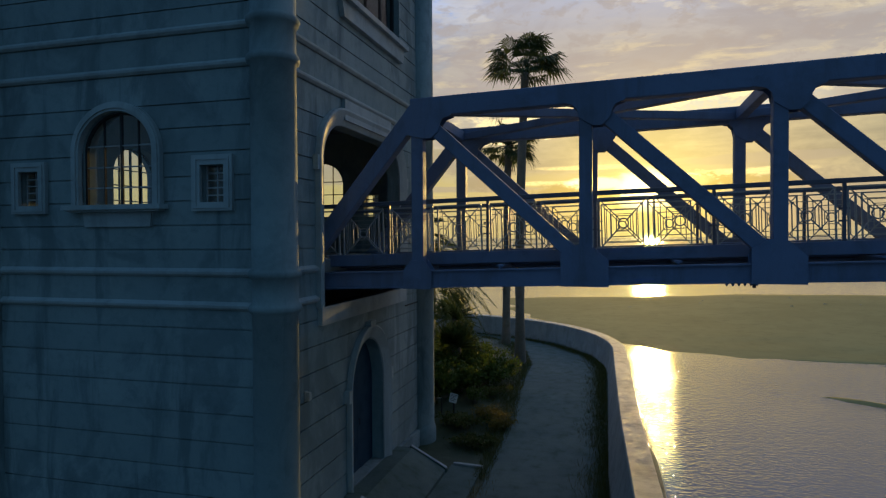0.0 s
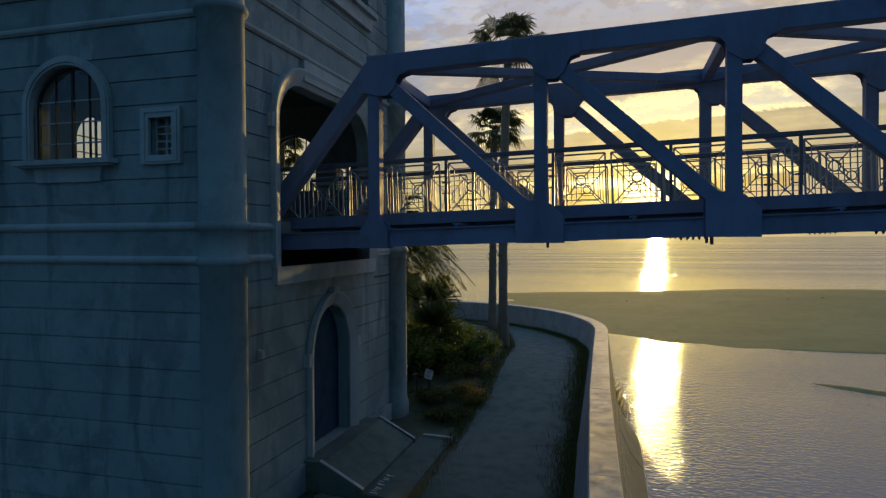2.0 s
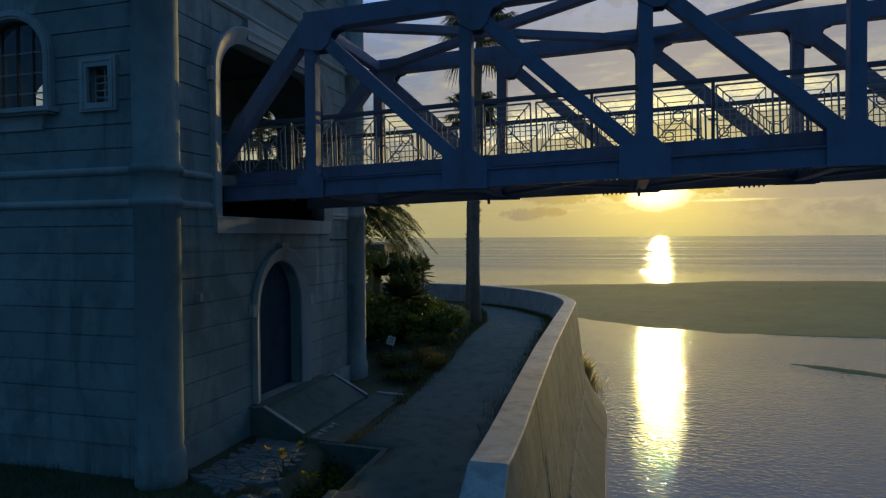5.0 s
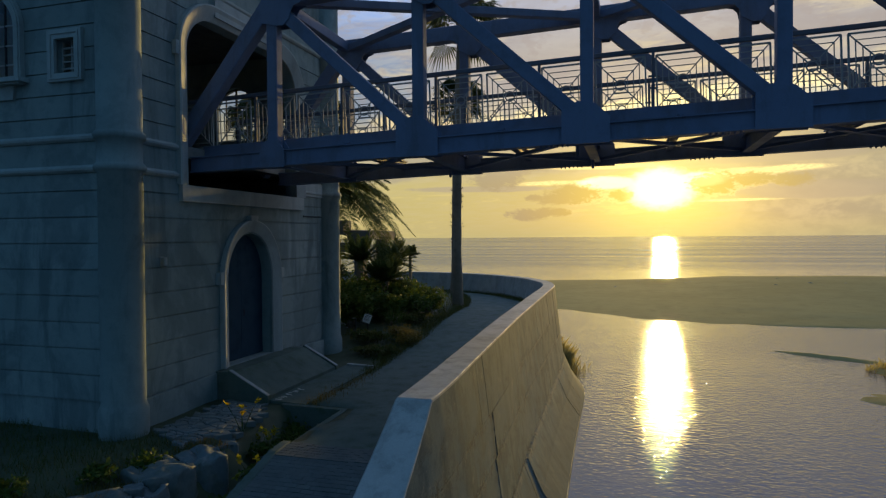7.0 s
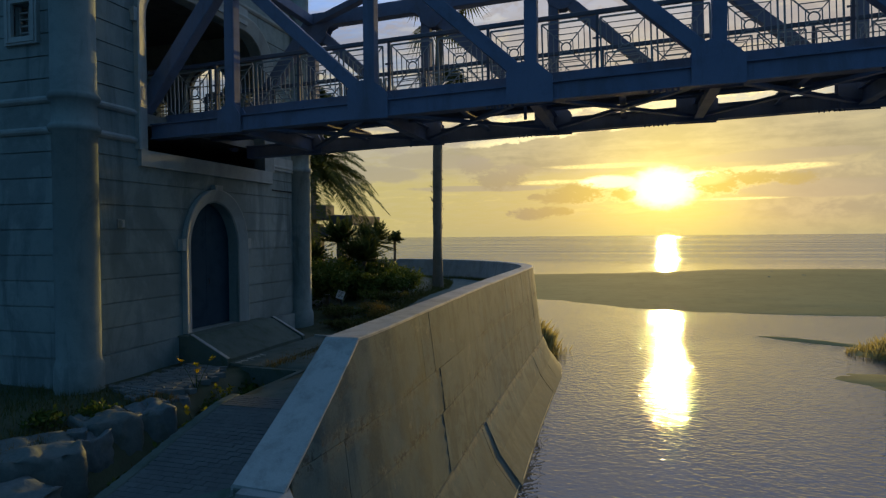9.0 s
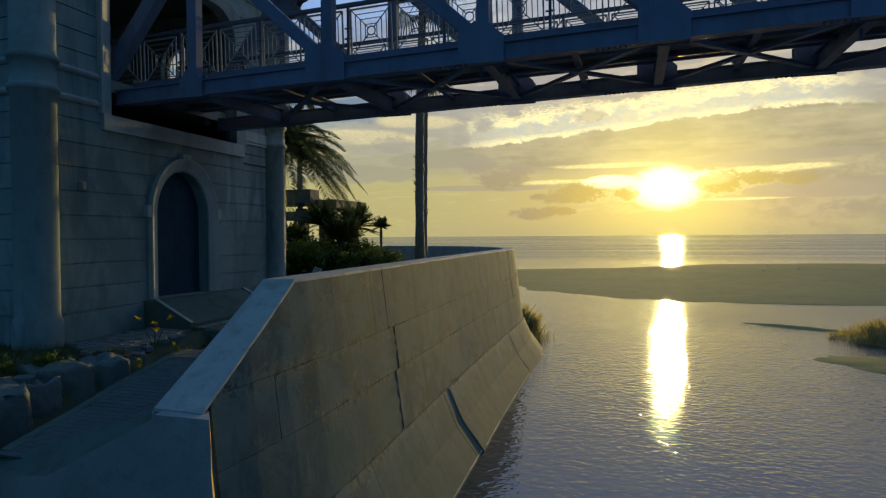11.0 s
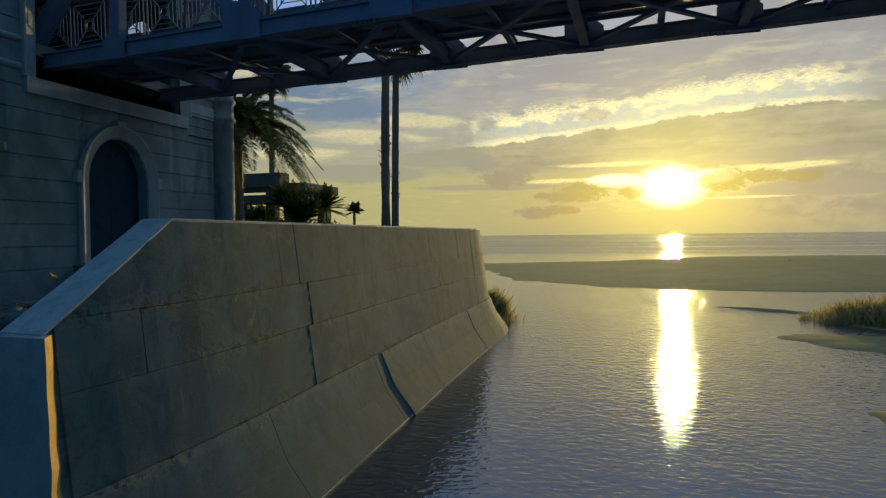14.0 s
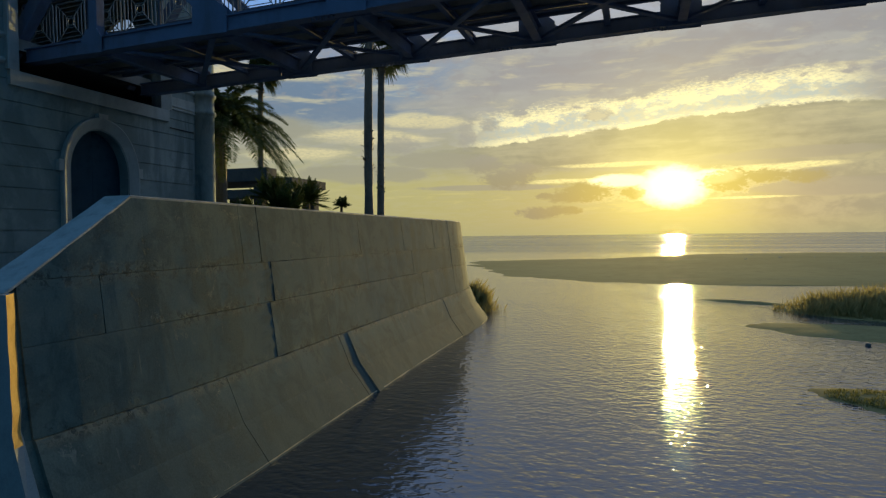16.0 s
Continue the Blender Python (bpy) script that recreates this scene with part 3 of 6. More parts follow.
def path_edge(y):
    """Landward edge of the path."""
    marks = [(-8, 4.0), (-3.4, 3.35), (-1.5, 3.12), (0.5, 2.9), (1.6, 2.6), (2.7, 2.35), (6, 2.15), (10, 2.15), (14, 1.85), (17, 1.75), (20, 1.1), (22, 0.3), (23.5, -1.5), (24.6, -6)]
    for (y0, x0), (y1, x1) in zip(marks, marks[1:]):
        if y <= y1:
            return x0 + (x1 - x0) * max(0.0, y - y0) / (y1 - y0)
    return -6.0


def ground_height(x, y):
    z = PATH_Z + 0.42 * ease(y, 5.5, 14.0) + 0.03 * noise.noise(Vector((x * 0.7, y * 0.7, 0)))
    z -= 0.20 * ease(x, 0.3, 1.5) * ease(x, 2.6, 2.2) * ease(y, 0.5, -0.6)
    z -= 0.16 * max(0.0, -0.2 - y) * ease(x, 1.9, 2.9)
    z += 0.06 * ease(y, 0.5, -2.0) * ease(x, 2.2, 1.2)
    z -= 0.55 * ease(x, 1.75, 1.95) * ease(x, 3.0, 2.85) * ease(y, 0.15, 0.5) * ease(y, 2.55, 2.40)
    z -= 0.50 * ease(x, 1.95, 2.2) * ease(x, path_edge(y) - 0.02, path_edge(y) - 0.2) * ease(y, 0.4, 0.1) * ease(y, -3.4, -2.8)
    z += 0.18 * ease(path_edge(y) - x, 0.1, 1.2) * ease(y, 7.5, 9.5)
    z -= 3.0 * ease(y, -3.35, -3.75) * ease(x, 2.8, 3.3)
    return max(z, -3.3)


def land():
    bm = bmesh.new()
    xs = [-90, -60, -40, -25, -16, -11, -8, -6, -4, -2, -1, -0.4] + [0.2 * k for k in range(28)] + [5.75]
    ys = [-60, -40, -25, -15, -10, -8, -6.5, -5.5, -4.8] + [-4.2 + 0.2 * k for k in range(40)] + [4, 4.5, 5, 6, 7, 8, 9, 10, 12, 14, 15, 16, 17, 18, 19, 20, 21, 22, 23, 24, 24.8, 25.3]
    rows = []
    for y in ys:
        row = []
        for x in xs:
            lim = wall_line(y) - 0.22
            if y > 15.6:
                lim = -4.4 + math.sqrt(max(0.3, 9.75**2 - (y - 15.6) ** 2))
            px = min(x, lim)
            row.append(bm.verts.new((px, y, ground_height(px, y))))
        rows.append(row)
    for low, high in zip(rows, rows[1:]):
        for k in range(len(xs) - 1):
            bm.faces.new((low[k], low[k + 1], high[k + 1], high[k]))
    return bm


bm = land()
bmesh.ops.remove_doubles(bm, verts=bm.verts, dist=0.001)
bmesh.ops.dissolve_degenerate(bm, edges=bm.edges, dist=0.001)
tagged(finish(bm, "ground", SOIL, smooth=True), "dark soil and short turf beside the tower", "ground", kind="structure")


def bed_height(x, y):
    """River and sea bed, with the sand bar that closes the river mouth; the bar sinks towards the wall."""
    bump = noise.noise(Vector((x * 0.08, y * 0.08, 3)))
    near = 37.4 + (0.033 * (x - 14) ** 2 if x < 14 else 0.004 * (x - 14) ** 2) + 0.2 * bump
    near = min(near, 76.0)
    marks = ((-40, 0.0), (-12, 0.02), (-5, 0.06), (6, 0.25), (14, 0.56), (21, 0.92), (34, 1.08), (80, 1.1), (400, 0.6))
    crest = marks[0][1] if x <= -40 else marks[-1][1]
    for (x0, c0), (x1, c1) in zip(marks, marks[1:]):
        if x0 < x <= x1:
            crest = c0 + (c1 - c0) * ease(x, x0, x1)
    ridge = 80.0 + 1.5 * bump
    if y <= near:
        return max(-5.2, -3.13 - 0.35 * (near - y))
    if y <= ridge:
        return -3.13 + crest * ((y - near) / (ridge - near)) ** 0.85 + 0.02 * noise.noise(Vector((x * 0.3, y * 0.3, 1)))
    return max(-9.0, -3.13 + crest - 0.12 * (y - ridge))


def sheet(xs, ys, height):
    bm = bmesh.new()
    rows = [[bm.verts.new((x, y, height(x, y))) for x in xs] for y in ys]
    for low, high in zip(rows, rows[1:]):
        for k in range(len(xs) - 1):
            bm.faces.new((low[k], low[k + 1], high[k + 1], high[k]))
    return bm


xs = [-2600, -1200, -600, -300, -160, -100] + [-70 + 5 * k for k in range(12)] + [-10 + 2.0 * k for k in range(46)] + [90, 110, 140, 200, 320, 600, 1200, 2600]
ys = [-600, -300, -150, -80, -40, -20, 0, 10, 20, 26, 30] + [33 + 1.0 * k for k in range(16)] + [50 + 2.5 * k for k in range(24)] + [115, 130, 160, 240, 500, 1200, 3600]
bm = sheet(xs, ys, bed_height)
tagged(finish(bm, "riverbed", SAND, smooth=True), "smooth grey-brown sand bar across the river mouth", "sand", kind="structure")

bm = bmesh.new()
bm.faces.new([bm.verts.new(v) for v in ((-3500, -800, WATER_Z), (3500, -800, WATER_Z), (3500, 4200, WATER_Z), (-3500, 4200, WATER_Z))])
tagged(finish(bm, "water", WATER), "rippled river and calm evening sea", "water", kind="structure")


# concrete path between the turf and the wall
bm = bmesh.new()
rows = []
for k in range(76):
    y = -7.0 + 0.42 * k
    right = wall_line(y) - 0.43 if y < 15.6 else -4.4 + math.sqrt(max(0.3, 9.5**2 - (min(y, 24.6) - 15.6) ** 2))
    left = min(path_edge(y), right - 0.2)
    rows.append([bm.verts.new((left + (right - left) * j / 8, y, ground_height(left + (right - left) * j / 8, y) + 0.025)) for j in range(9)])
for low, high in zip(rows, rows[1:]):
    for j in range(8):
        bm.faces.new((low[j], low[j + 1], high[j + 1], high[j]))
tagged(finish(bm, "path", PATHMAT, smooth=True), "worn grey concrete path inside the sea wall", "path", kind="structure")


# ---- sea wall: battered concrete in lifts, flaring at the foot, with a coping ----
WALL_TOP = 1.11
# (height, how far the face stands out from the top outer edge)
FACE = [(1.11, 0.0), (0.05, 0.13), (-0.72, 0.22), (-1.74, 0.36), (-2.45, 0.66), (-3.05, 1.10), (-3.6, 1.5)]


def axis_stations(points):
    out = []
    for k, p in enumerate(points):
        ahead = (points[min(k + 1, len(points) - 1)] - points[max(k - 1, 0)]).normalized()
        out.append((p, Vector((ahead.y, -ahead.x))))
    return out


stations = axis_stations(wall_axis)
WALL_THICK = 0.47


def face_out(z):
    for (z1, o1), (z0, o0) in zip(FACE, FACE[1:]):
        if z >= z0:
            return o0 + (o1 - o0) * (z - z0) / (z1 - z0)
    return FACE[-1][1]


def top_at(y):
    """The crest drops in a slope at the landward end."""
    return WALL_TOP if y >= -1.5 else WALL_TOP - (1.19) * (-1.5 - y) / 1.9


def wall_core():
    """The body of the wall, set back a little behind the cast lifts."""
    bm = bmesh.new()
    rings = []
    for p, out in stations:
        top = top_at(p.y) if p.x > 5 else WALL_TOP
        ring = []
        for z, o in FACE:
            q = p + out * (face_out(min(z, top)) - 0.035)
            ring.append(bm.verts.new((q.x, q.y, min(z, top - 0.03))))
        for off, z in ((-WALL_THICK + 0.03, -3.6), (-WALL_THICK + 0.03, top - 0.03)):
            q = p + out * off
            ring.append(bm.verts.new((q.x, q.y, z)))
        rings.append(ring)
    for a, b in zip(rings, rings[1:]):
        for k in range(len(a)):
            j = (k + 1) % len(a)
            bm.faces.new((a[k], b[k], b[j], a[j]))
    bm.faces.new(rings[0]), bm.faces.new(rings[-1][::-1])
    return bm


bm = wall_core()
sea_wall = tagged(finish(bm, "wall_river", WALL), "weathered concrete sea wall with a flared foot in the water", "sea wall", kind="structure")


def at_axis(s):
    """Point and outward way at a fractional index along the wall."""
    k = min(int(s), len(stations) - 2)
    t = s - k
    return stations[k][0].lerp(stations[k + 1][0], t), stations[k][1].lerp(stations[k + 1][1], t).normalized()


def along(y):
    """Fractional index at which the straight stretch reaches y."""
    for k in range(STRAIGHT):
        y0, y1 = wall_axis[k].y, wall_axis[k + 1].y
        if y <= y1:
            return k + (y - y0) / (y1 - y0)
    return float(STRAIGHT)


def step_out(y, z):
    """How far the slabs beyond the two steps in the face stand out; it dies away along the wall."""
    if z < -1.74 and y > 4.80:
        return (0.026 + 0.018 * min(1.0, (-1.74 - z) / 1.2)) * (1 - ease(y, 4.8, 10.0))
    if -1.74 <= z < 0.04 and y > (1.71 if z < -0.708 else 1.89):
        return 0.009 * (1 - ease(y, 1.7, 5.5))
    return 0.0


def lift_panel(s0, s1, z0, z1, proud=0.0, steps=3, levels=8):
    """One cast lift of the face between two joints."""
    bm = bmesh.new()
    grid = []
    for a in range(steps + 1):
        row = []
        for b in range(levels + 1):
            z = z0 + (z1 - z0) * b / levels
            wander = 0.006 * noise.noise(Vector((0, s0 * 9.0, z * 8.0))) if a in (0, steps) and steps > 8 else 0.0
            p, out = at_axis(s0 + (s1 - s0) * a / steps + wander * (1 if a else -1))
            top = top_at(p.y) if p.x > 5 else WALL_TOP
            if b in (0, levels) and steps > 8:
                z += 0.010 * noise.noise(Vector((p.y * 7.0, z * 3, 0.3))) + 0.022 * min(0.0, 0.25 + noise.noise(Vector((p.y * 2.3, z * 5, 4.0)))) * (1 if b else -1)
            z = min(z, top - 0.028 - 0.001 * (levels - b))
            wob = 0.003 * noise.noise(Vector((p.x * 2, p.y * 1.7, z * 2.3)))
            q = p + out * (face_out(z) + proud + wob + step_out(p.y, 0.5 * (z0 + z1) if z1 > -1.74 else min(z, -1.741)))
            r = p + out * (face_out(z) - 0.06)
            row.append((bm.verts.new((q.x, q.y, z)), bm.verts.new((r.x, r.y, z))))
        grid.append(row)
    for a in range(steps):
        for b in range(levels):
            f = grid[a][b], grid[a + 1][b], grid[a + 1][b + 1], grid[a][b + 1]
            bm.faces.new([v[0] for v in f])
    rim = [grid[a][0] for a in range(steps + 1)] + [grid[steps][b] for b in range(1, levels + 1)] + [grid[a][levels] for a in range(steps - 1, -1, -1)] + [grid[0][b] for b in range(levels - 1, 0, -1)]
    for k in range(len(rim)):
        j = (k + 1) % len(rim)
        bm.faces.new((rim[k][0], rim[j][0], rim[j][1], rim[k][1]))
    return bm


LIFTS = [
    (0.038, 1.08, (1.03, 1.62, 6.4, 9.75, 13.0), 0.0),
    (-0.709, 0.040, (-2.15, 1.9, 10.4), 0.0),
    (-1.740, -0.707, (1.72, 11.15), 0.0),
    (-3.2, -1.742, (0.05, 4.35, 4.82, 13.0), 0.03),
]
rng = random.Random(4)
for z0, z1, joints, proud in LIFTS:
    marks = [along(-3.245), *(along(y) for y in joints), *(STRAIGHT + k for k in (0, 3, 6, 9, 12, 14))]
    for a, b in zip(marks, marks[1:]):
        run = (at_axis(b)[0] - at_axis(b - 0.2)[0]).length / 0.2
        gap = 0.014 / run
        part("panel", lift_panel(a + 0.001, b - gap, z0 + 0.008, z1, proud=proud + rng.uniform(-0.004, 0.004), steps=max(10, int((at_axis(b)[0] - at_axis(a)[0]).length / 0.11)) if b < STRAIGHT + 0.1 else 8), WALL, sea_wall, smooth=False)


def coping(s0, s1, steps):
    bm = bmesh.new()
    rings = []
    for k in range(steps + 1):
        p, out = at_axis(s0 + (s1 - s0) * k / steps)
        top = top_at(p.y) if p.x > 5 else WALL_TOP
        ring = []
        lip = face_out(top)
        for off, dz in ((lip + 0.004, -0.04), (lip + 0.004, -0.012), (lip - 0.012, 0.0), (-WALL_THICK + 0.02, 0.0), (-WALL_THICK - 0.005, -0.03), (-WALL_THICK - 0.005, -0.06)):
            q = p + out * off
            ring.append(bm.verts.new((q.x, q.y, top + dz + 0.004 * noise.noise(Vector((q.x * 3, q.y * 3, 1))))))
        rings.append(ring)
    for a, b in zip(rings, rings[1:]):
        for k in range(len(a)):
            j = (k + 1) % len(a)
            bm.faces.new((a[k], b[k], b[j], a[j]))
    bm.faces.new(rings[0]), bm.faces.new(rings[-1][::-1])
    return bm


cope_marks = [along(-3.39), along(-1.5), along(1.05), along(6.5), along(11.6), *(STRAIGHT + k for k in (0, 3, 6, 9, 12, 14))]
for a, b in zip(cope_marks, cope_marks[1:]):
    part("coping", coping(a + 0.001, b - (0.006 if b > along(1.0) else 0.001), 4 if b < STRAIGHT + 0.1 else 10), COPE, sea_wall, "pale concrete coping")

# sloping inner face towards the path
bm = bmesh.new()
rings = []
for k in range(4 * (len(stations) - 1) + 1):
    p, out = at_axis(min(k / 4, len(stations) - 1.001))
    top = top_at(p.y) if p.x > 5 else WALL_TOP
    tall = max(0.05, top + 0.45)
    ring = []
    for off, z in ((-WALL_THICK + 0.10, top - 0.05), (-WALL_THICK + 0.005, top - 0.05), (-WALL_THICK - 0.205 * tall, top - tall), (-WALL_THICK + 0.10, top - tall - 0.4)):
        q = p + out * (off + 0.006 * noise.noise(Vector((p.x * 2, p.y * 2, z * 2))))
        ring.append(bm.verts.new((q.x, q.y, z)))
    rings.append(ring)
for a, b in zip(rings, rings[1:]):
    for k in range(4):
        bm.faces.new((a[k], b[k], b[(k + 1) % 4], a[(k + 1) % 4]))
bm.faces.new(rings[0]), bm.faces.new(rings[-1][::-1])
part("inner_face", bm, SMOOTH, sea_wall, "sloping grey inner face of the wall")

# toe ledge just under the waterline, its sunlit rim put into the colour
bm = bmesh.new()
rings = []
for k in range(4 * (len(stations) - 1)):
    p, out = at_axis(k / 4)
    ring = []
    ragged = 0.02 * noise.noise(Vector((p.x * 3, p.y * 3, 7)))
    for off, z in ((1.06, -3.05), (1.145 + ragged, -3.065), (1.16 + ragged, -3.5), (1.0, -3.5)):
        q = p + out * (off + (step_out(p.y, z) if p.x > 5 else 0.0))
        ring.append(bm.verts.new((q.x, q.y, z)))
    rings.append(ring)
for a, b in zip(rings, rings[1:]):
    for k in range(4):
        bm.faces.new((a[k], b[k], b[(k + 1) % 4], a[(k + 1) % 4]))
part("toe", bm, SUNLIT_LEDGE, sea_wall, "ledge along the waterline, painted pale yellow for sunlight")

# end block: smooth front, broken edge where it meets the wall, painted orange for sunlight
bm = bmesh.new()
rings = []
for z, chip in ((-0.09, 0.0), (-0.35, 0.012), (-0.62, -0.006), (-0.9, 0.018), (-1.15, 0.004), (-1.38, 0.03), (-1.6, -0.01), (-1.75, 0.04), (-2.4, 0.05), (-3.6, 0.2)):
    back = 5.97 + face_out(z) - 0.02
    front = max(6.30 - 0.03 * z, back - 0.03)
    near = -3.255 - 0.13 * min(1.0, max(0.0, (-0.09 - z) / 1.6))
    ring = [(min(back, front) + 0.5 * chip, near), (front + (0.5 * chip if z > -1.8 else 0), -3.52), (5.66, -3.52), (5.60, -3.12), (min(back, front) - 0.2, -3.10)]
    rings.append([bm.verts.new((x, y, z)) for x, y in ring])
for a, b in zip(rings, rings[1:]):
    for k in range(5):
        bm.faces.new((a[k], b[k], b[(k + 1) % 5], a[(k + 1) % 5]))
bm.faces.new(rings[0][::-1]), bm.faces.new(rings[-1])
bmesh.ops.recalc_face_normals(bm, faces=bm.faces)
block = part("end_block", bm, SMOOTH, sea_wall, "smooth pale end block with a chipped edge painted sunlit orange")
block.data.materials.append(SUNLIT_EDGE)
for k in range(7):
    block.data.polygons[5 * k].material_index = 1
bm = bmesh.new()
outline = [(5.66, -3.515), (4.37, -3.60), (2.9, -3.72), (2.9, -3.3), (4.37, -3.2), (5.62, -3.15)]
tops = [-0.12, -0.80, -0.95, -0.95, -0.80, -0.12]
low = [bm.verts.new((x, y, -3.6)) for x, y in outline]
high = [bm.verts.new((x, y, z)) for (x, y), z in zip(outline, tops)]
bm.faces.new(low[::-1]), bm.faces.new(high)
for k in range(len(outline)):
    j = (k + 1) % len(outline)
    bm.faces.new((low[k], low[j], high[j], high[k]))
ramp_wall = part("ramp_wall", bm, SMOOTH, sea_wall, "smooth concrete face below the ramp")
ramp_wall.data.materials.append(PATHMAT)
ramp_wall.data.polygons[1].material_index = 1


# ---- tower ----
TX0, TX1, TY0, TY1 = -5.85, 0.0, 0.0, 7.76
BASE_Z, ROOF_Z, THICK = -1.2, 12.6, 0.32
MID_X, MID_Y = (TX0 + TX1) / 2, 3.88


class Arch:
    """An opening: straight jambs, then a round or basket head."""

    def __init__(self, c, half, low, spring, top, corner=None):
        self.c, self.half, self.low, self.spring, self.top, self.corner = c, half, low, spring, top, corner

    def reach(self, z):
        if z <= self.spring or self.top == self.spring:
            return self.half
        f = math.sqrt(max(0.0, 1 - ((z - self.spring) / (self.top - self.spring)) ** 2))
        return self.half * f if self.corner is None else self.half - self.corner * (1 - f)

    def outline(self, grow=0.0, low=None, n=14):
        """Points from the foot on one side over the head to the other foot, grown outwards."""
        low = self.low if low is None else low
        right = []
        for k in range(n + 1):
            a = math.pi / 2 * k / n
            z = self.spring + (self.top - self.spring + grow) * math.sin(a)
            w = self.half + grow
            u = w * math.cos(a) if self.corner is None else (w - (self.corner + grow) * (1 - math.cos(a)))
            right.append((u, z))
        pts = [(self.c - self.half - grow, low)] + [(self.c - u, z) for u, z in right]
        rest = [(self.c + u, z) for u, z in reversed(right)] + [(self.c + self.half + grow, low)]
        return pts + rest


def add_wall_strip(bm, u0, u1, z0, z1, openings, place, d0, d1):
    """Wall between two heights, with the openings left free."""
    cuts = sorted({z0, z1, *(z for o in openings for z in (o.low, o.spring, o.top) if z0 < z < z1)})
    for a, b in zip(cuts, cuts[1:]):
        live = sorted((o for o in openings if o.low <= a + 1e-6 and o.top >= b - 1e-6), key=lambda o: o.c)
        curved = any(b > o.spring + 1e-6 and o.top > o.spring for o in live)
        count = max(2, int(10 * (b - a) / 0.4)) if curved else 1
        zs = [a + (b - a) * k / count for k in range(count + 1)]
        edges = [[u0] * len(zs)]
        for o in live:
            edges += [[o.c - o.reach(z) for z in zs], [o.c + o.reach(z) for z in zs]]
        edges.append([u1] * len(zs))
        for left, right in zip(edges[::2], edges[1::2]):
            outline = list(zip(left, zs)) + list(zip(right, zs))[::-1]
            clean = [p for k, p in enumerate(outline) if math.dist(p, outline[k - 1]) > 1e-5]
            if len(clean) > 2:
                add_prism(bm, clean, place, d0, d1)


def south(u, v, d):
    return (u, TY0 + d, v)


def north(u, v, d):
    return (u, TY1 - d, v)


def east(u, v, d):
    return (TX1 - d, u, v)


def west(u, v, d):
    return (TX0 + d, u, v)


win_arch = Arch(MID_X, 0.745, 5.97, 6.86, 7.54)
win_r, win_l = Arch(MID_X + 1.86, 0.22, 5.98, 6.58, 6.58), Arch(MID_X - 1.86, 0.22, 5.98, 6.58, 6.58)
north_r, north_l = Arch(MID_X + 1.58, 0.22, 5.98, 6.58, 6.58), Arch(MID_X - 1.58, 0.22, 5.98, 6.58, 6.58)
bridge_arch = Arch(MID_Y, 2.11, 4.13, 6.80, 7.59, corner=0.85)
door_arch = Arch(MID_Y, 0.86, 0.30, 2.15, 3.20)
top_win = Arch(4.3, 1.75, 10.15, 11.9, 11.9)
west_arch = Arch(3.46, 0.76, 5.97, 6.86, 7.50)
SIDES = {
    "wall_south": (south, TX0, TX1, [win_arch, win_r, win_l]),
    "wall_east": (east, TY0, TY1, [bridge_arch, door_arch, top_win]),
    "wall_north": (north, TX0, TX1, [win_arch, north_r, north_l]),
    "wall_west": (west, TY0, TY1, [west_arch]),
}
COURSES = []
z = 0.25
while z < 4.2:
    COURSES.append((z, min(z + 0.46, 4.28)))
    z += 0.46
COURSES = [c for c in COURSES if c[1] - c[0] > 0.1]
COURSES += [(4.28, 4.82)]
COURSES += [(4.82 + 0.3306 * k * 1.2, 4.82 + 0.3306 * (k + 1) * 1.2) for k in range(8)]
COURSES = COURSES[:-1] + [(COURSES[-1][0], 8.12), (8.12, 8.72)]
z = 8.72
while z < ROOF_Z - 0.1:
    COURSES.append((z, min(z + 0.42, ROOF_Z)))
    z += 0.42
TOWER_LABELS = {
    "wall_south": "grey scored-render tower wall with stained courses",
    "wall_east": "grey scored-render tower wall with the bridge opening",
    "wall_north": "grey scored-render tower wall facing the sea",
    "wall_west": "grey scored-render tower wall on the landward side",
}
tower_walls = {}
for name, (place, u0, u1, holes) in SIDES.items():
    bm = bmesh.new()
    inset = 0.0 if place in (south, north) else THICK
    add_wall_strip(bm, u0 + inset, u1 - inset, BASE_Z, ROOF_Z, holes, place, 0.03, THICK)
    wall = tagged(finish(bm, name, RENDER), TOWER_LABELS[name], "tower wall", kind="structure")
    tower_walls[name] = wall


def moulding(path, place, profile):
    bm = bmesh.new()
    rings = [[bm.verts.new(place(u, z0 + dz, d)) for d, dz in profile] for u, z0 in path]
    for a, b in zip(rings, rings[1:]):
        for k in range(len(a)):
            j = (k + 1) % len(a)
            bm.faces.new((a[k], b[k], b[j], a[j]))
    bm.faces.new(rings[0]), bm.faces.new(rings[-1][::-1])
    return bm


BELT = [(0.02, -0.06), (-0.03, -0.06), (-0.07, -0.02), (-0.075, 0.02), (-0.03, 0.05), (0.02, 0.09)]
for name, (place, u0, u1, holes) in SIDES.items():
    for z in (4.30, 4.84, 8.18, 8.78):
        spans = [(u0 + 0.3, u1 - 0.3)]
        if place is east and 4.2 < z < 5:
            spans = [(u0 + 0.3, MID_Y - 2.45), (MID_Y + 2.45, u1 - 0.3)]
        for a, b in spans:
            part("moulding", moulding([(a, z), (b, z)], place, BELT), TRIM, tower_walls[name], "projecting string course")

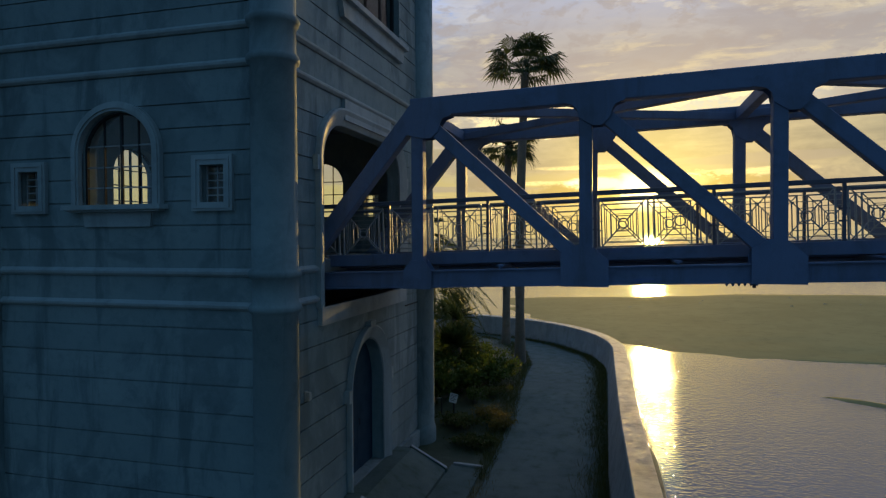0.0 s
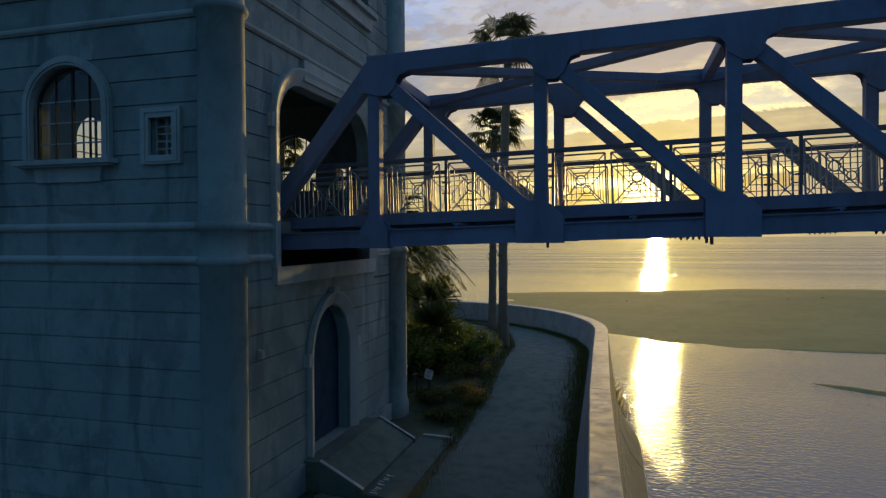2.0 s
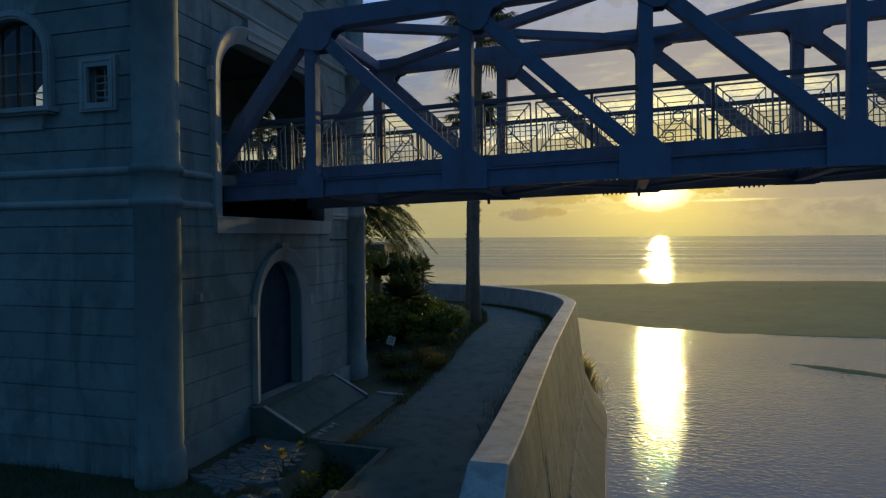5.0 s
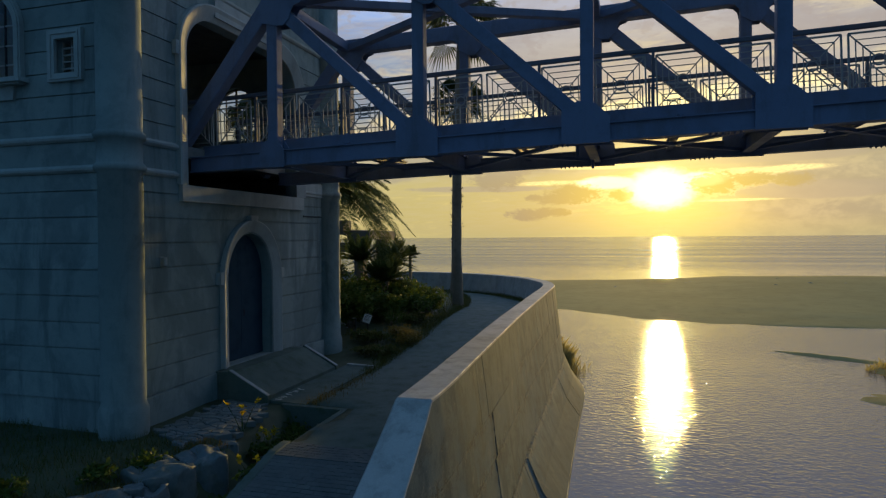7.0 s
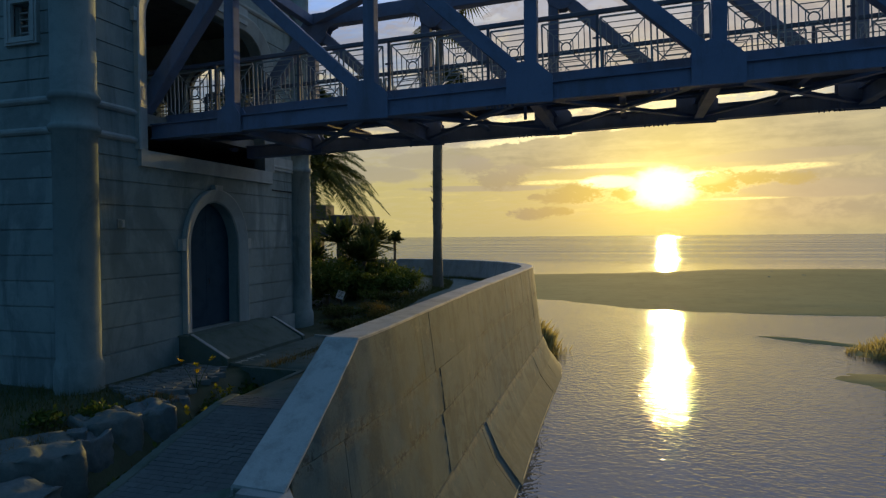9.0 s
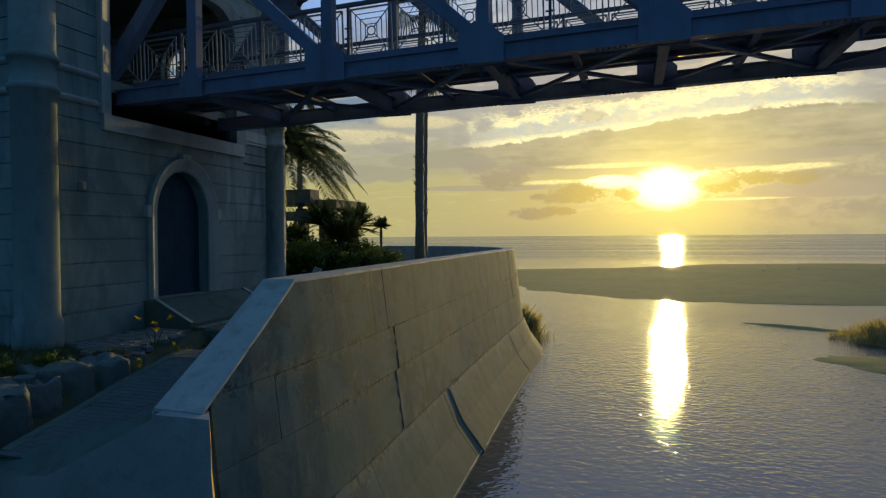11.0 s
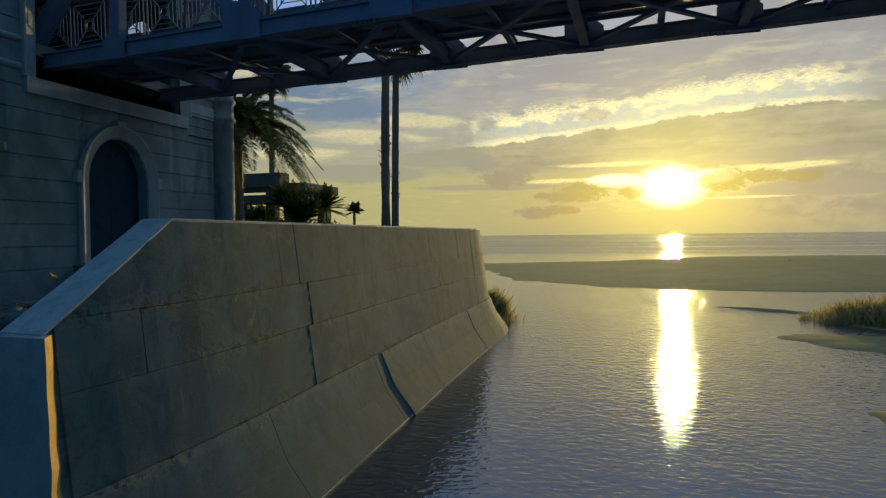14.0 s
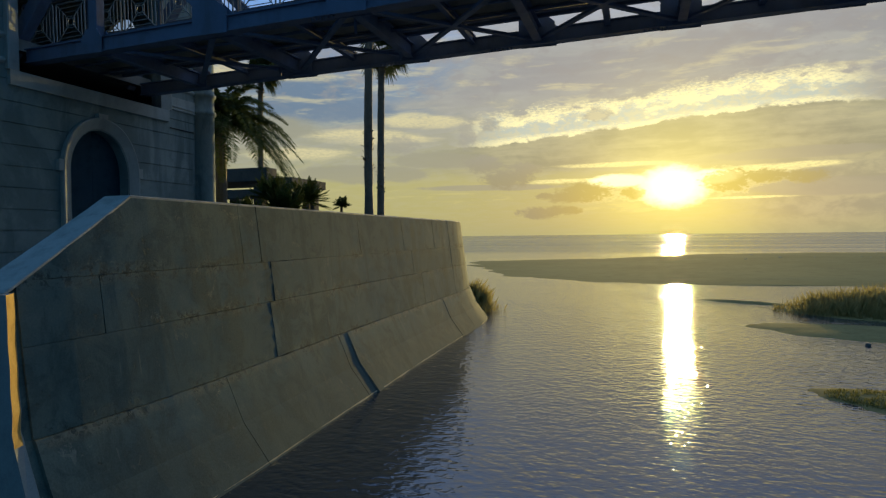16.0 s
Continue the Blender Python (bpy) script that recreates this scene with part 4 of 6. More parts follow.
# corner columns with collars
for cx in (TX0, TX1):
    for cy in (TY0 + 0.04, TY1 - 0.04):
        profile = [(0.40, BASE_Z), (0.40, 0.16), (0.37, 0.24), (0.355, 0.30)]
        for z in (4.30, 4.84, 8.18, 8.78):
            profile += [(0.355, z - 0.09), (0.40, z - 0.06), (0.42, z), (0.40, z + 0.05), (0.36, z + 0.09)]
        profile += [(0.355, ROOF_Z), (0.0, ROOF_Z)]
        tagged(finish(add_lathe(bmesh.new(), profile[:-1], 28, (cx, cy, 0)), "tower_column", RENDER, smooth=True), "round grey corner column with collars", "column", "tower corner columns")

bm = box((TX0 - 0.25, TY0 - 0.25, ROOF_Z), (TX1 + 0.25, TY1 + 0.25, ROOF_Z + 0.3), 0.05)
tagged(finish(bm, "roof", TRIM), "flat concrete roof slab of the tower", "roof", kind="structure")
bm = box((TX0 + THICK, TY0 + THICK, 4.72), (TX1 - THICK, TY1 - THICK, 4.97))
tagged(finish(bm, "floor", DECK), "bare concrete landing inside the tower", "floor", kind="structure")
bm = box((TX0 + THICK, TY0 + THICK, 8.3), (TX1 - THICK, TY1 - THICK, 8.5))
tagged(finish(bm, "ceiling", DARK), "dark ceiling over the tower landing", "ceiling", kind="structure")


# ---- footbridge: Pratt trusses with a gentle rise ----
NEAR_Y, FAR_Y, PANEL, FIRST, PANELS, RISE = 2.20, 5.56, 2.985, 1.70, 10, 0.029


def bz(x):
    """Underside of the bottom chord."""
    return 4.48 + RISE * (x - 1.8)


def node(k):
    return FIRST + PANEL * k


bridge = thing("footbridge", "blue-grey painted steel truss footbridge over the river mouth", "footbridge", at=(0, 0, 0))
END_X = node(PANELS) + 1.8
TOPC = 3.26  # centre of the top chord above the underside
for y, s in ((NEAR_Y, 1), (FAR_Y, -1)):
    section = [(-0.135, 0.0), (0.135, 0.0), (0.135, 0.024), (0.085, 0.024), (0.085, 0.289), (0.135, 0.289), (0.135, 0.312), (-0.135, 0.312), (-0.135, 0.289), (-0.085, 0.289), (-0.085, 0.024), (-0.135, 0.024)]
    bm = add_prism(bmesh.new(), section, lambda u, v, x: (x, y + u, bz(x) + v), -0.2, END_X + 0.1)
    part("bottom_chord", bm, STEEL, bridge)
    part("top_chord", beam((node(0) - 0.12, y, bz(node(0)) + TOPC), (node(PANELS) + 0.12, y, bz(node(PANELS)) + TOPC), 0.26, 0.34, bevel=0.015), STEEL, bridge)
    for k in range(PANELS + 1):
        x = node(k)
        part("post", beam((x, y, bz(x) + 0.30), (x, y, bz(x) + TOPC - 0.1), 0.22, 0.22, up=(1, 0, 0), bevel=0.012), STEEL, bridge)
        bm = bmesh.new()
        for side in (-0.135, 0.135):
            shape = [(-0.42, -0.02), (0.38, -0.02), (0.38, 0.42), (0.14, 0.64), (-0.14, 0.70), (-0.42, 0.54)]
            if k in (0, PANELS):
                shape = [(-0.27, -0.02), (0.27, -0.02), (0.27, 0.30), (0.13, 0.50), (-0.13, 0.50), (-0.27, 0.30)]
            add_prism(bm, [(x + u, bz(x) + v) for u, v in shape], lambda u, v, dd: (u, y + dd, v), side - 0.012, side + 0.012)
        part("gusset", bm, STEEL, bridge)
        bm = bmesh.new()
        for side in (-0.122, 0.122):
            sign_u = 1 if k < PANELS // 2 else -1
            shape = [(-0.36, -0.165), (-0.22, -0.20), (-0.14, -0.28), (-0.11, -0.42), (0.11, -0.56), (0.27, -0.56), (0.40, -0.44), (0.44, -0.30), (0.50, -0.21), (0.64, -0.165), (0.64, 0.10), (-0.36, 0.10)]
            if k in (0, PANELS):
                shape = [(-0.56, -0.52), (-0.36, -0.62), (-0.22, -0.48), (-0.11, -0.50), (0.11, -0.56), (0.27, -0.56), (0.40, -0.44), (0.44, -0.30), (0.50, -0.21), (0.64, -0.165), (0.64, 0.10), (0.0, 0.10), (-0.16, 0.02)]
            if k == PANELS // 2:
                shape = [(-0.40, -0.165), (-0.11, -0.45), (0.11, -0.45), (0.40, -0.165), (0.40, 0.10), (-0.40, 0.10)]
            shape = [(sign_u * u, v) for u, v in shape]
            add_prism(bm, [(x + u, bz(x) + TOPC + v) for u, v in shape], lambda u, v, dd: (u, y + dd, v), side - 0.012, side + 0.012)
        part("gusset", bm, STEEL, bridge)
        if k < PANELS:
            a, b = (x, node(k + 1)) if k < PANELS // 2 else (node(k + 1), x)
            top, low = Vector((a, y, bz(a) + TOPC - 0.1)), Vector((b, y, bz(b) + 0.34))
            part("diagonal", beam(top, low, 0.20, 0.24, bevel=0.01), STEEL, bridge)
    for x, foot in ((node(0), -0.75), (node(PANELS), END_X + 0.7)):
        part("end_post", beam((x, y, bz(x) + TOPC - 0.02), (foot, y, bz(foot) + 0.30), 0.26, 0.30, bevel=0.015), STEEL, bridge)

DECK_Y0, DECK_Y1 = 2.72, 5.04
for k in range(PANELS + 1):
    x = node(k)
    part("cross_beam", add_i_beam(bmesh.new(), (x, NEAR_Y, bz(x) + 0.20), (x, FAR_Y, bz(x) + 0.20), 0.18, 0.34), STEEL, bridge)
    if k % 2 == 0:
        part("top_strut", beam((x, NEAR_Y, bz(x) + TOPC), (x, FAR_Y, bz(x) + TOPC), 0.18, 0.22, bevel=0.01), STEEL, bridge)
    if k < PANELS:
        m = x + PANEL / 2
        part("cross_beam", add_i_beam(bmesh.new(), (m, NEAR_Y, bz(m) + 0.28), (m, FAR_Y, bz(m) + 0.28), 0.12, 0.20), STEEL, bridge)
        if k % 2 == 0 and k + 2 <= PANELS:
            for ya, yb, drop in ((FAR_Y, NEAR_Y, 0.02), (NEAR_Y, FAR_Y, 0.03)):
                part("top_brace", beam((x, ya, bz(x) + TOPC - drop), (node(k + 2), yb, bz(node(k + 2)) + TOPC - drop), 0.18, 0.16, bevel=0.01), STEEL, bridge)
        for p, q in ((NEAR_Y, FAR_Y), (FAR_Y, NEAR_Y)):
            part("lower_brace", beam((x, p, bz(x) + 0.10), (node(k + 1), q, bz(node(k + 1)) + 0.10), 0.12, 0.06), STEEL, bridge)
for y in (3.2, 4.56):
    part("stringer", add_i_beam(bmesh.new(), (-0.3, y, bz(-0.3) + 0.42), (END_X, y, bz(END_X) + 0.42), 0.12, 0.14), STEEL, bridge)
part("deck", beam((-0.35, 3.88, bz(-0.35) + 0.53), (END_X, 3.88, bz(END_X) + 0.53), DECK_Y1 - DECK_Y0, 0.10), DECK, bridge, "grey concrete walkway deck")
for y in (DECK_Y0 + 0.04, DECK_Y1 - 0.04):
    part("kerb", beam((-0.35, y, bz(-0.35) + 0.51), (END_X, y, bz(END_X) + 0.51), 0.10, 0.22, bevel=0.006), STEEL, bridge, "steel edge channel")

# pier under the far end
tagged(finish(box((END_X - 0.6, 1.6, -5.4), (END_X + 1.2, 6.2, bz(END_X) - 0.02), 0.06), "bridge_pier", DECK), "plain concrete pier at the far end of the bridge", "pier")


# ---- palms ----
def fan_palm(at, height, lean, radius, seed, crown=1.7, label=""):
    rnd = random.Random(seed)
    tree = thing("fan_palm", label or "tall slender fan palm with a shaggy crown", "palm tree", "tall fan palms", at=at)
    bm = bmesh.new()
    pts, rad = [], []
    for k in range(26):
        s = k / 25
        pts.append((lean[0] * s * s + 0.05 * math.sin(3 * s + seed), lean[1] * s * s, height * s - 0.3 * (1 - s)))
        rad.append(radius * (1.35 - 0.35 * min(1, s * 6)) * (1 - 0.18 * s) * (1 + 0.06 * rnd.uniform(-1, 1)))
    add_tube(bm, pts, rad, 12)
    part("trunk", bm, BARK, tree, smooth=True)
    for s0, s1, count in ((0.30, 0.42, 26), (0.86, 1.0, 40)):
        for k in range(count):
            bm = bmesh.new()
            s = rnd.uniform(s0, s1)
            base = Vector(pts[int(s * 25)])
            yaw = rnd.uniform(0, 2 * math.pi)
            out = Vector((math.cos(yaw), math.sin(yaw), 0))
            p = base + out * radius * 0.75 + Vector((0, 0, rnd.uniform(0, 0.4)))
            add_beam(bm, p, p + out * rnd.uniform(0.06, 0.16) + Vector((0, 0, rnd.uniform(0.05, 0.14))), 0.06, 0.02)
            part("leaf_base", bm, BARK, tree, "ragged old leaf base")
    bm = bmesh.new()
    top = Vector(pts[-1])
    for k in range(34):
        yaw, tip = rnd.uniform(0, 2 * math.pi), rnd.triangular(-70, 88, 20)
        ahead = Vector((math.cos(yaw) * math.cos(radians(tip)), math.sin(yaw) * math.cos(radians(tip)), math.sin(radians(tip))))
        stalk = crown * rnd.uniform(0.45, 0.62)
        side = ahead.cross(Vector((0, 0, 1))).normalized()
        up = side.cross(ahead)
        hub = top + ahead * stalk + Vector((0, 0, -0.1 * stalk))
        add_tube(bm, [top, (top + hub) / 2 + Vector((0, 0, 0.05)), hub], [0.025, 0.018, 0.012], 4)
        blade = crown * rnd.uniform(0.46, 0.62)
        for j in range(19):
            a = radians(-95 + 190 * j / 18)
            way = (ahead * math.cos(a) + side * math.sin(a)).normalized()
            long = blade * (0.75 + 0.25 * math.cos(a)) * rnd.uniform(0.9, 1.05)
            mid = hub + way * long * 0.6 + up * 0.03
            end = hub + way * long + Vector((0, 0, -rnd.uniform(0.2, 0.55) * long)) - up * 0.02
            across = way.cross(up).normalized() * 0.042
            a0 = bm.verts.new(hub), bm.verts.new(mid + across), bm.verts.new(end), bm.verts.new(mid - across)
            bm.faces.new(a0)
    part("crown", bm, FAN, tree)
    return tree


# ---- tower joinery: casings, windows, door, steps ----
def casing(arch, place, wall, width, proud, low=None, inner=0.0, label="pale moulded casing"):
    bm = bmesh.new()
    add_band(bm, arch.outline(inner, low), arch.outline(inner + width, low), place, 0.02, -proud)
    add_band(bm, arch.outline(inner + width * 0.28, low), arch.outline(inner + width * 0.78, low), place, -proud + 0.002, -proud - 0.022)
    return part("casing", bm, TRIM, wall, label)


def splayed_casing(arch, place, wall, width, proud, fall, low=None, inner=0.0):
    """Casing whose face slopes in towards the opening."""
    bm = bmesh.new()
    lines = [(arch.outline(inner, low), 0.02), (arch.outline(inner + width, low), 0.02), (arch.outline(inner + width, low), -proud), (arch.outline(inner + width * 0.9, low), -proud - 0.012), (arch.outline(inner, low), -proud + fall)]
    loops = [[bm.verts.new(place(u, v, dep)) for u, v in line] for line, dep in lines]
    for k in range(len(loops[0]) - 1):
        for a in range(5):
            b = (a + 1) % 5
            bm.faces.new((loops[a][k], loops[a][k + 1], loops[b][k + 1], loops[b][k]))
    bm.faces.new([loop[0] for loop in loops]), bm.faces.new([loop[-1] for loop in loops][::-1])
    bmesh.ops.recalc_face_normals(bm, faces=bm.faces)
    return part("casing", bm, TRIM, wall, "pale splayed casing")


def arch_window(place, group_wall, arch, index):
    """Round-headed iron-framed window: frame, mullions, glazing bars and glass."""
    win = tagged(new("window_%d" % index), "round-headed window with thin iron glazing bars", "window", kind="structure")
    bm = bmesh.new()
    add_band(bm, arch.outline(-0.04), arch.outline(0.0), place, 0.07, 0.12)
    part("window_frame", bm, IRON, win)
    for off, wide in ((0.0, 0.045), (-0.35, 0.018), (0.35, 0.018)):
        top = arch.spring + (arch.top - arch.spring) * math.sqrt(max(0, 1 - (off / arch.half) ** 2))
        bm = bmesh.new()
        add_prism(bm, [(arch.c + off - wide / 2, arch.low), (arch.c + off + wide / 2, arch.low), (arch.c + off + wide / 2, top), (arch.c + off - wide / 2, top)], place, 0.075, 0.115)
        part("mullion", bm, IRON, win)
    for z in (6.27, 6.62, 6.98):
        w = arch.reach(z)
        bm = bmesh.new()
        add_prism(bm, [(arch.c - w, z - 0.011), (arch.c + w, z - 0.011), (arch.c + w, z + 0.011), (arch.c - w, z + 0.011)], place, 0.08, 0.11)
        part("glazing_bar", bm, ROD, win)
    bm = bmesh.new()
    bm.faces.new([bm.verts.new(place(u, v, 0.096)) for u, v in arch.outline(0.0)])
    pane = part("pane", bm, GLASS, win)
    pane.visible_shadow = False
    return win


def square_window(place, arch, index):
    win = tagged(new("window_%d" % index), "small square window with a grid of glass blocks", "window", kind="structure")
    bm = bmesh.new()
    o, i = 0.375, arch.half
    zlo, zhi = arch.low, arch.top
    outer = [(arch.c - o, zlo - 0.14), (arch.c + o, zlo - 0.14), (arch.c + o, zhi + 0.16), (arch.c - o, zhi + 0.16)]
    inner = [(arch.c - i, zlo), (arch.c + i, zlo), (arch.c + i, zhi), (arch.c - i, zhi)]
    add_band(bm, inner, outer, place, 0.02, -0.07, closed=True)
    mid_i = [(arch.c - 0.28, zlo - 0.07), (arch.c + 0.28, zlo - 0.07), (arch.c + 0.28, zhi + 0.08), (arch.c - 0.28, zhi + 0.08)]
    add_band(bm, mid_i, [(arch.c + (u - arch.c) * 1.16, v + (0.035 if v > 6.3 else -0.03)) for u, v in mid_i], place, -0.068, -0.088, closed=True)
    part("window_frame", bm, TRIM, win, "pale moulded surround")
    for off in (-0.2, 0.0, 0.2):
        part("glazing_bar", add_prism(bmesh.new(), [(arch.c + off - 0.012, zlo), (arch.c + off + 0.012, zlo), (arch.c + off + 0.012, zhi), (arch.c + off - 0.012, zhi)], place, 0.10, 0.14), COPE, win)
    for k in range(1, 5):
        z = zlo + (zhi - zlo) * k / 5
        part("glazing_bar", add_prism(bmesh.new(), [(arch.c - i, z - 0.012), (arch.c + i, z - 0.012), (arch.c + i, z + 0.012), (arch.c - i, z + 0.012)], place, 0.098, 0.138), COPE, win)
    bm = bmesh.new()
    bm.faces.new([bm.verts.new(place(u, v, 0.12)) for u, v in inner])
    part("pane", bm, GLASS, win).visible_shadow = False
    return win


count = 1
for name, place in (("wall_south", south), ("wall_north", north)):
    wall = tower_walls[name]
    casing(win_arch, place, wall, 0.155, 0.09)
    arch_window(place, wall, win_arch, count)
    square_window(place, win_r if place is south else north_r, count + 1)
    square_window(place, win_l if place is south else north_l, count + 2)
    count += 3
    bm = bmesh.new()
    add_prism(bm, [(MID_X - 1.0, 5.885), (MID_X + 1.0, 5.885), (MID_X + 0.985, 5.965), (MID_X - 0.985, 5.965)], place, 0.10, -0.22)
    add_prism(bm, [(MID_X - 0.92, 5.85), (MID_X + 0.92, 5.85), (MID_X + 0.92, 5.887), (MID_X - 0.92, 5.887)], place, 0.02, -0.16)
    part("sill", bm, TRIM, wall, "projecting pale sill")
    part("apron", add_prism(bmesh.new(), [(MID_X - 0.66, 5.60), (MID_X + 0.66, 5.60), (MID_X + 0.70, 5.848), (MID_X - 0.70, 5.848)], place, 0.02, -0.05), TRIM, wall, "tapered apron under the sill")
casing(west_arch, west, tower_walls["wall_west"], 0.20, 0.09)
arch_window(west, tower_walls["wall_west"], west_arch, count)
count += 1

east_wall = tower_walls["wall_east"]
splayed_casing(bridge_arch, east, east_wall, 0.325, 0.10, 0.09, low=4.13)
for s in (-1, 1):
    u = MID_Y + s * 2.46
    part("impost", add_prism(bmesh.new(), [(u - 0.06, 6.62), (u + 0.06, 6.62), (u + 0.06, 6.88), (u - 0.06, 6.88)], east, 0.02, -0.095), TRIM, east_wall)
part("keystone", add_prism(bmesh.new(), [(2.58, 7.70), (5.18, 7.70), (5.18, 8.10), (2.58, 8.10)], east, 0.02, -0.085), TRIM, east_wall, "long flat key panel")
bm = bmesh.new()
add_prism(bm, [(1.50, 3.81), (6.22, 3.81), (6.22, 4.13), (1.50, 4.13)], east, 0.33, -0.09)
part("sill", bm, TRIM, east_wall, "deep pale sill under the bridge")
part("pad", add_prism(bmesh.new(), [(6.24, 4.20), (7.35, 4.20), (7.35, 4.56), (6.24, 4.56)], east, 0.02, -0.05), TRIM, east_wall)

splayed_casing(door_arch, east, east_wall, 0.27, 0.11, 0.09, inner=0.03)
bm = bmesh.new()
add_band(bm, door_arch.outline(0.03), door_arch.outline(0.14), east, 0.022, 0.36)
part("niche", bm, RENDER, east_wall, "deep reveal round the door")
part("keystone", add_prism(bmesh.new(), [(MID_Y - 0.13, 3.47), (MID_Y + 0.13, 3.47), (MID_Y + 0.15, 3.60), (MID_Y - 0.15, 3.60)], east, 0.02, -0.125), TRIM, east_wall)
for s in (-1, 1):
    u = MID_Y + s * 1.20
    part("impost", add_prism(bmesh.new(), [(u - 0.07, 2.10), (u + 0.07, 2.10), (u + 0.07, 2.36), (u - 0.07, 2.36)], east, 0.02, -0.115), TRIM, east_wall)

door = tagged(new("door_1"), "dark blue double door with a round head, shut", "door", kind="structure")
for s in (-1, 1):
    pts = [(MID_Y + s * 0.003, 0.31)]
    for k in range(13):
        z = 0.31 if k == 0 else 2.15 + (3.19 - 2.15) * math.sin(math.pi / 2 * (k - 1) / 11)
        u = 0.88 if k == 0 else max(0.003, 0.88 * math.cos(math.pi / 2 * (k - 1) / 11))
        pts.append((MID_Y + s * u, z))
    leaf_ob = part("door_leaf", add_prism(bmesh.new(), pts, east, 0.27, 0.33), DOOR, door)
    if s > 0:
        bm = bmesh.new()
        add_tube(bm, [(-0.28, MID_Y + 0.07, 1.30), (-0.24, MID_Y + 0.07, 1.30), (-0.24, MID_Y + 0.07, 1.42), (-0.28, MID_Y + 0.07, 1.42)], 0.009, 6)
        part("door_handle", bm, IRON, leaf_ob, "black bar handle")

# upper window with deep sill on the bridge side
win = tagged(new("window_%d" % count), "wide dark window with a deep sill high on the tower", "window", kind="structure")
add_u0, add_u1 = top_win.c - top_win.half, top_win.c + top_win.half
part("window_sill", add_prism(bmesh.new(), [(add_u0 - 0.16, 10.03), (add_u1 + 0.16, 10.03), (add_u1 + 0.16, 10.14), (add_u0 - 0.16, 10.14)], east, 0.1, -0.20), TRIM, win, "deep pale sill")
part("apron", add_prism(bmesh.new(), [(add_u0, 9.70), (add_u1, 9.70), (add_u1 + 0.1, 10.03), (add_u0 - 0.1, 10.03)], east, 0.02, -0.10), TRIM, win)
bm = bmesh.new()
add_band(bm, [(add_u0 + 0.06, 10.2), (add_u1 - 0.06, 10.2), (add_u1 - 0.06, 11.84), (add_u0 + 0.06, 11.84)], [(add_u0, 10.15), (add_u1, 10.15), (add_u1, 11.9), (add_u0, 11.9)], east, 0.14, 0.22, closed=True)
part("window_frame", bm, IRON, win)
for k in range(1, 4):
    u = add_u0 + (add_u1 - add_u0) * k / 4
    part("mullion", add_prism(bmesh.new(), [(u - 0.03, 10.15), (u + 0.03, 10.15), (u + 0.03, 11.9), (u - 0.03, 11.9)], east, 0.15, 0.21), IRON, win)
bm = bmesh.new()
bm.faces.new([bm.verts.new(east(u, v, 0.18)) for u, v in ((add_u0, 10.15), (add_u1, 10.15), (add_u1, 11.9), (add_u0, 11.9))])
part("pane", bm, GLASS, win)

# small wall lamp
lamp = thing("wall_lamp", "small pale box lamp fixed to the tower wall", "wall lamp", at=(0.0, 1.0, 2.66))
part("backplate", box((0.0, -0.05, -0.09), (0.02, 0.05, 0.09), 0.006), COPE, lamp)
part("housing", box((0.018, -0.04, -0.075), (0.10, 0.04, 0.075), 0.015), COPE, lamp)
part("lens", box((0.098, -0.028, -0.055), (0.108, 0.028, 0.045), 0.004), TRIM, lamp)

# conduit across the far end of the bridge-side wall
tagged(finish(add_tube(bmesh.new(), [(0.03, 6.3, 3.66), (0.03, 7.3, 3.66)], 0.016, 6), "conduit", IRON), "thin dark conduit fixed along the tower wall", "conduit")

# sloped landing before the door, with pale edgings
MARK = surface("faded_white_paint", ((0.55, 0.55, 0.52), (0.62, 0.62, 0.58), (0.35, 0.36, 0.34)), grain=60, bump=0.1)
landing = thing("door_landing", "sloping concrete landing before the tower door", "landing", at=(0, 0, 0))
def slab(outline, z_low):
    bm = bmesh.new()
    low = [bm.verts.new((x, y, z_low)) for x, y, z in outline]
    high = [bm.verts.new(v) for v in outline]
    bm.faces.new(low[::-1]), bm.faces.new(high)
    for k in range(len(outline)):
        j = (k + 1) % len(outline)
        bm.faces.new((low[k], low[j], high[j], high[k]))
    return bm


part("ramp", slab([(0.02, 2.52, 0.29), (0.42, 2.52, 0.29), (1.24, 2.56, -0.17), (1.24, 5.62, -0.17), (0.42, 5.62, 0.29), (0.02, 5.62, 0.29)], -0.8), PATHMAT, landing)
for y in (2.46, 5.60):
    part("edging", slab([(0.36, y, 0.34), (1.27, y + 0.03, -0.15), (1.27, y + 0.14, -0.15), (0.36, y + 0.12, 0.34)], -0.75), PATHMAT, landing, "sloped side kerb")
    part("edging", beam((0.38, y + 0.06, 0.335), (1.26, y + 0.085, -0.140), 0.085, 0.02), COPE, landing, "pale edge strip")
part("apron", slab([(1.25, 2.56, -0.24), (2.08, 2.56, -0.27), (2.02, 6.20, -0.27), (1.25, 6.20, -0.24)], -0.95), PATHMAT, landing)
part("edging", slab([(1.30, 6.18, -0.20), (2.02, 6.18, -0.22), (2.02, 6.28, -0.22), (1.30, 6.28, -0.20)], -0.8), COPE, landing, "low pale kerb")
rnd = random.Random(11)
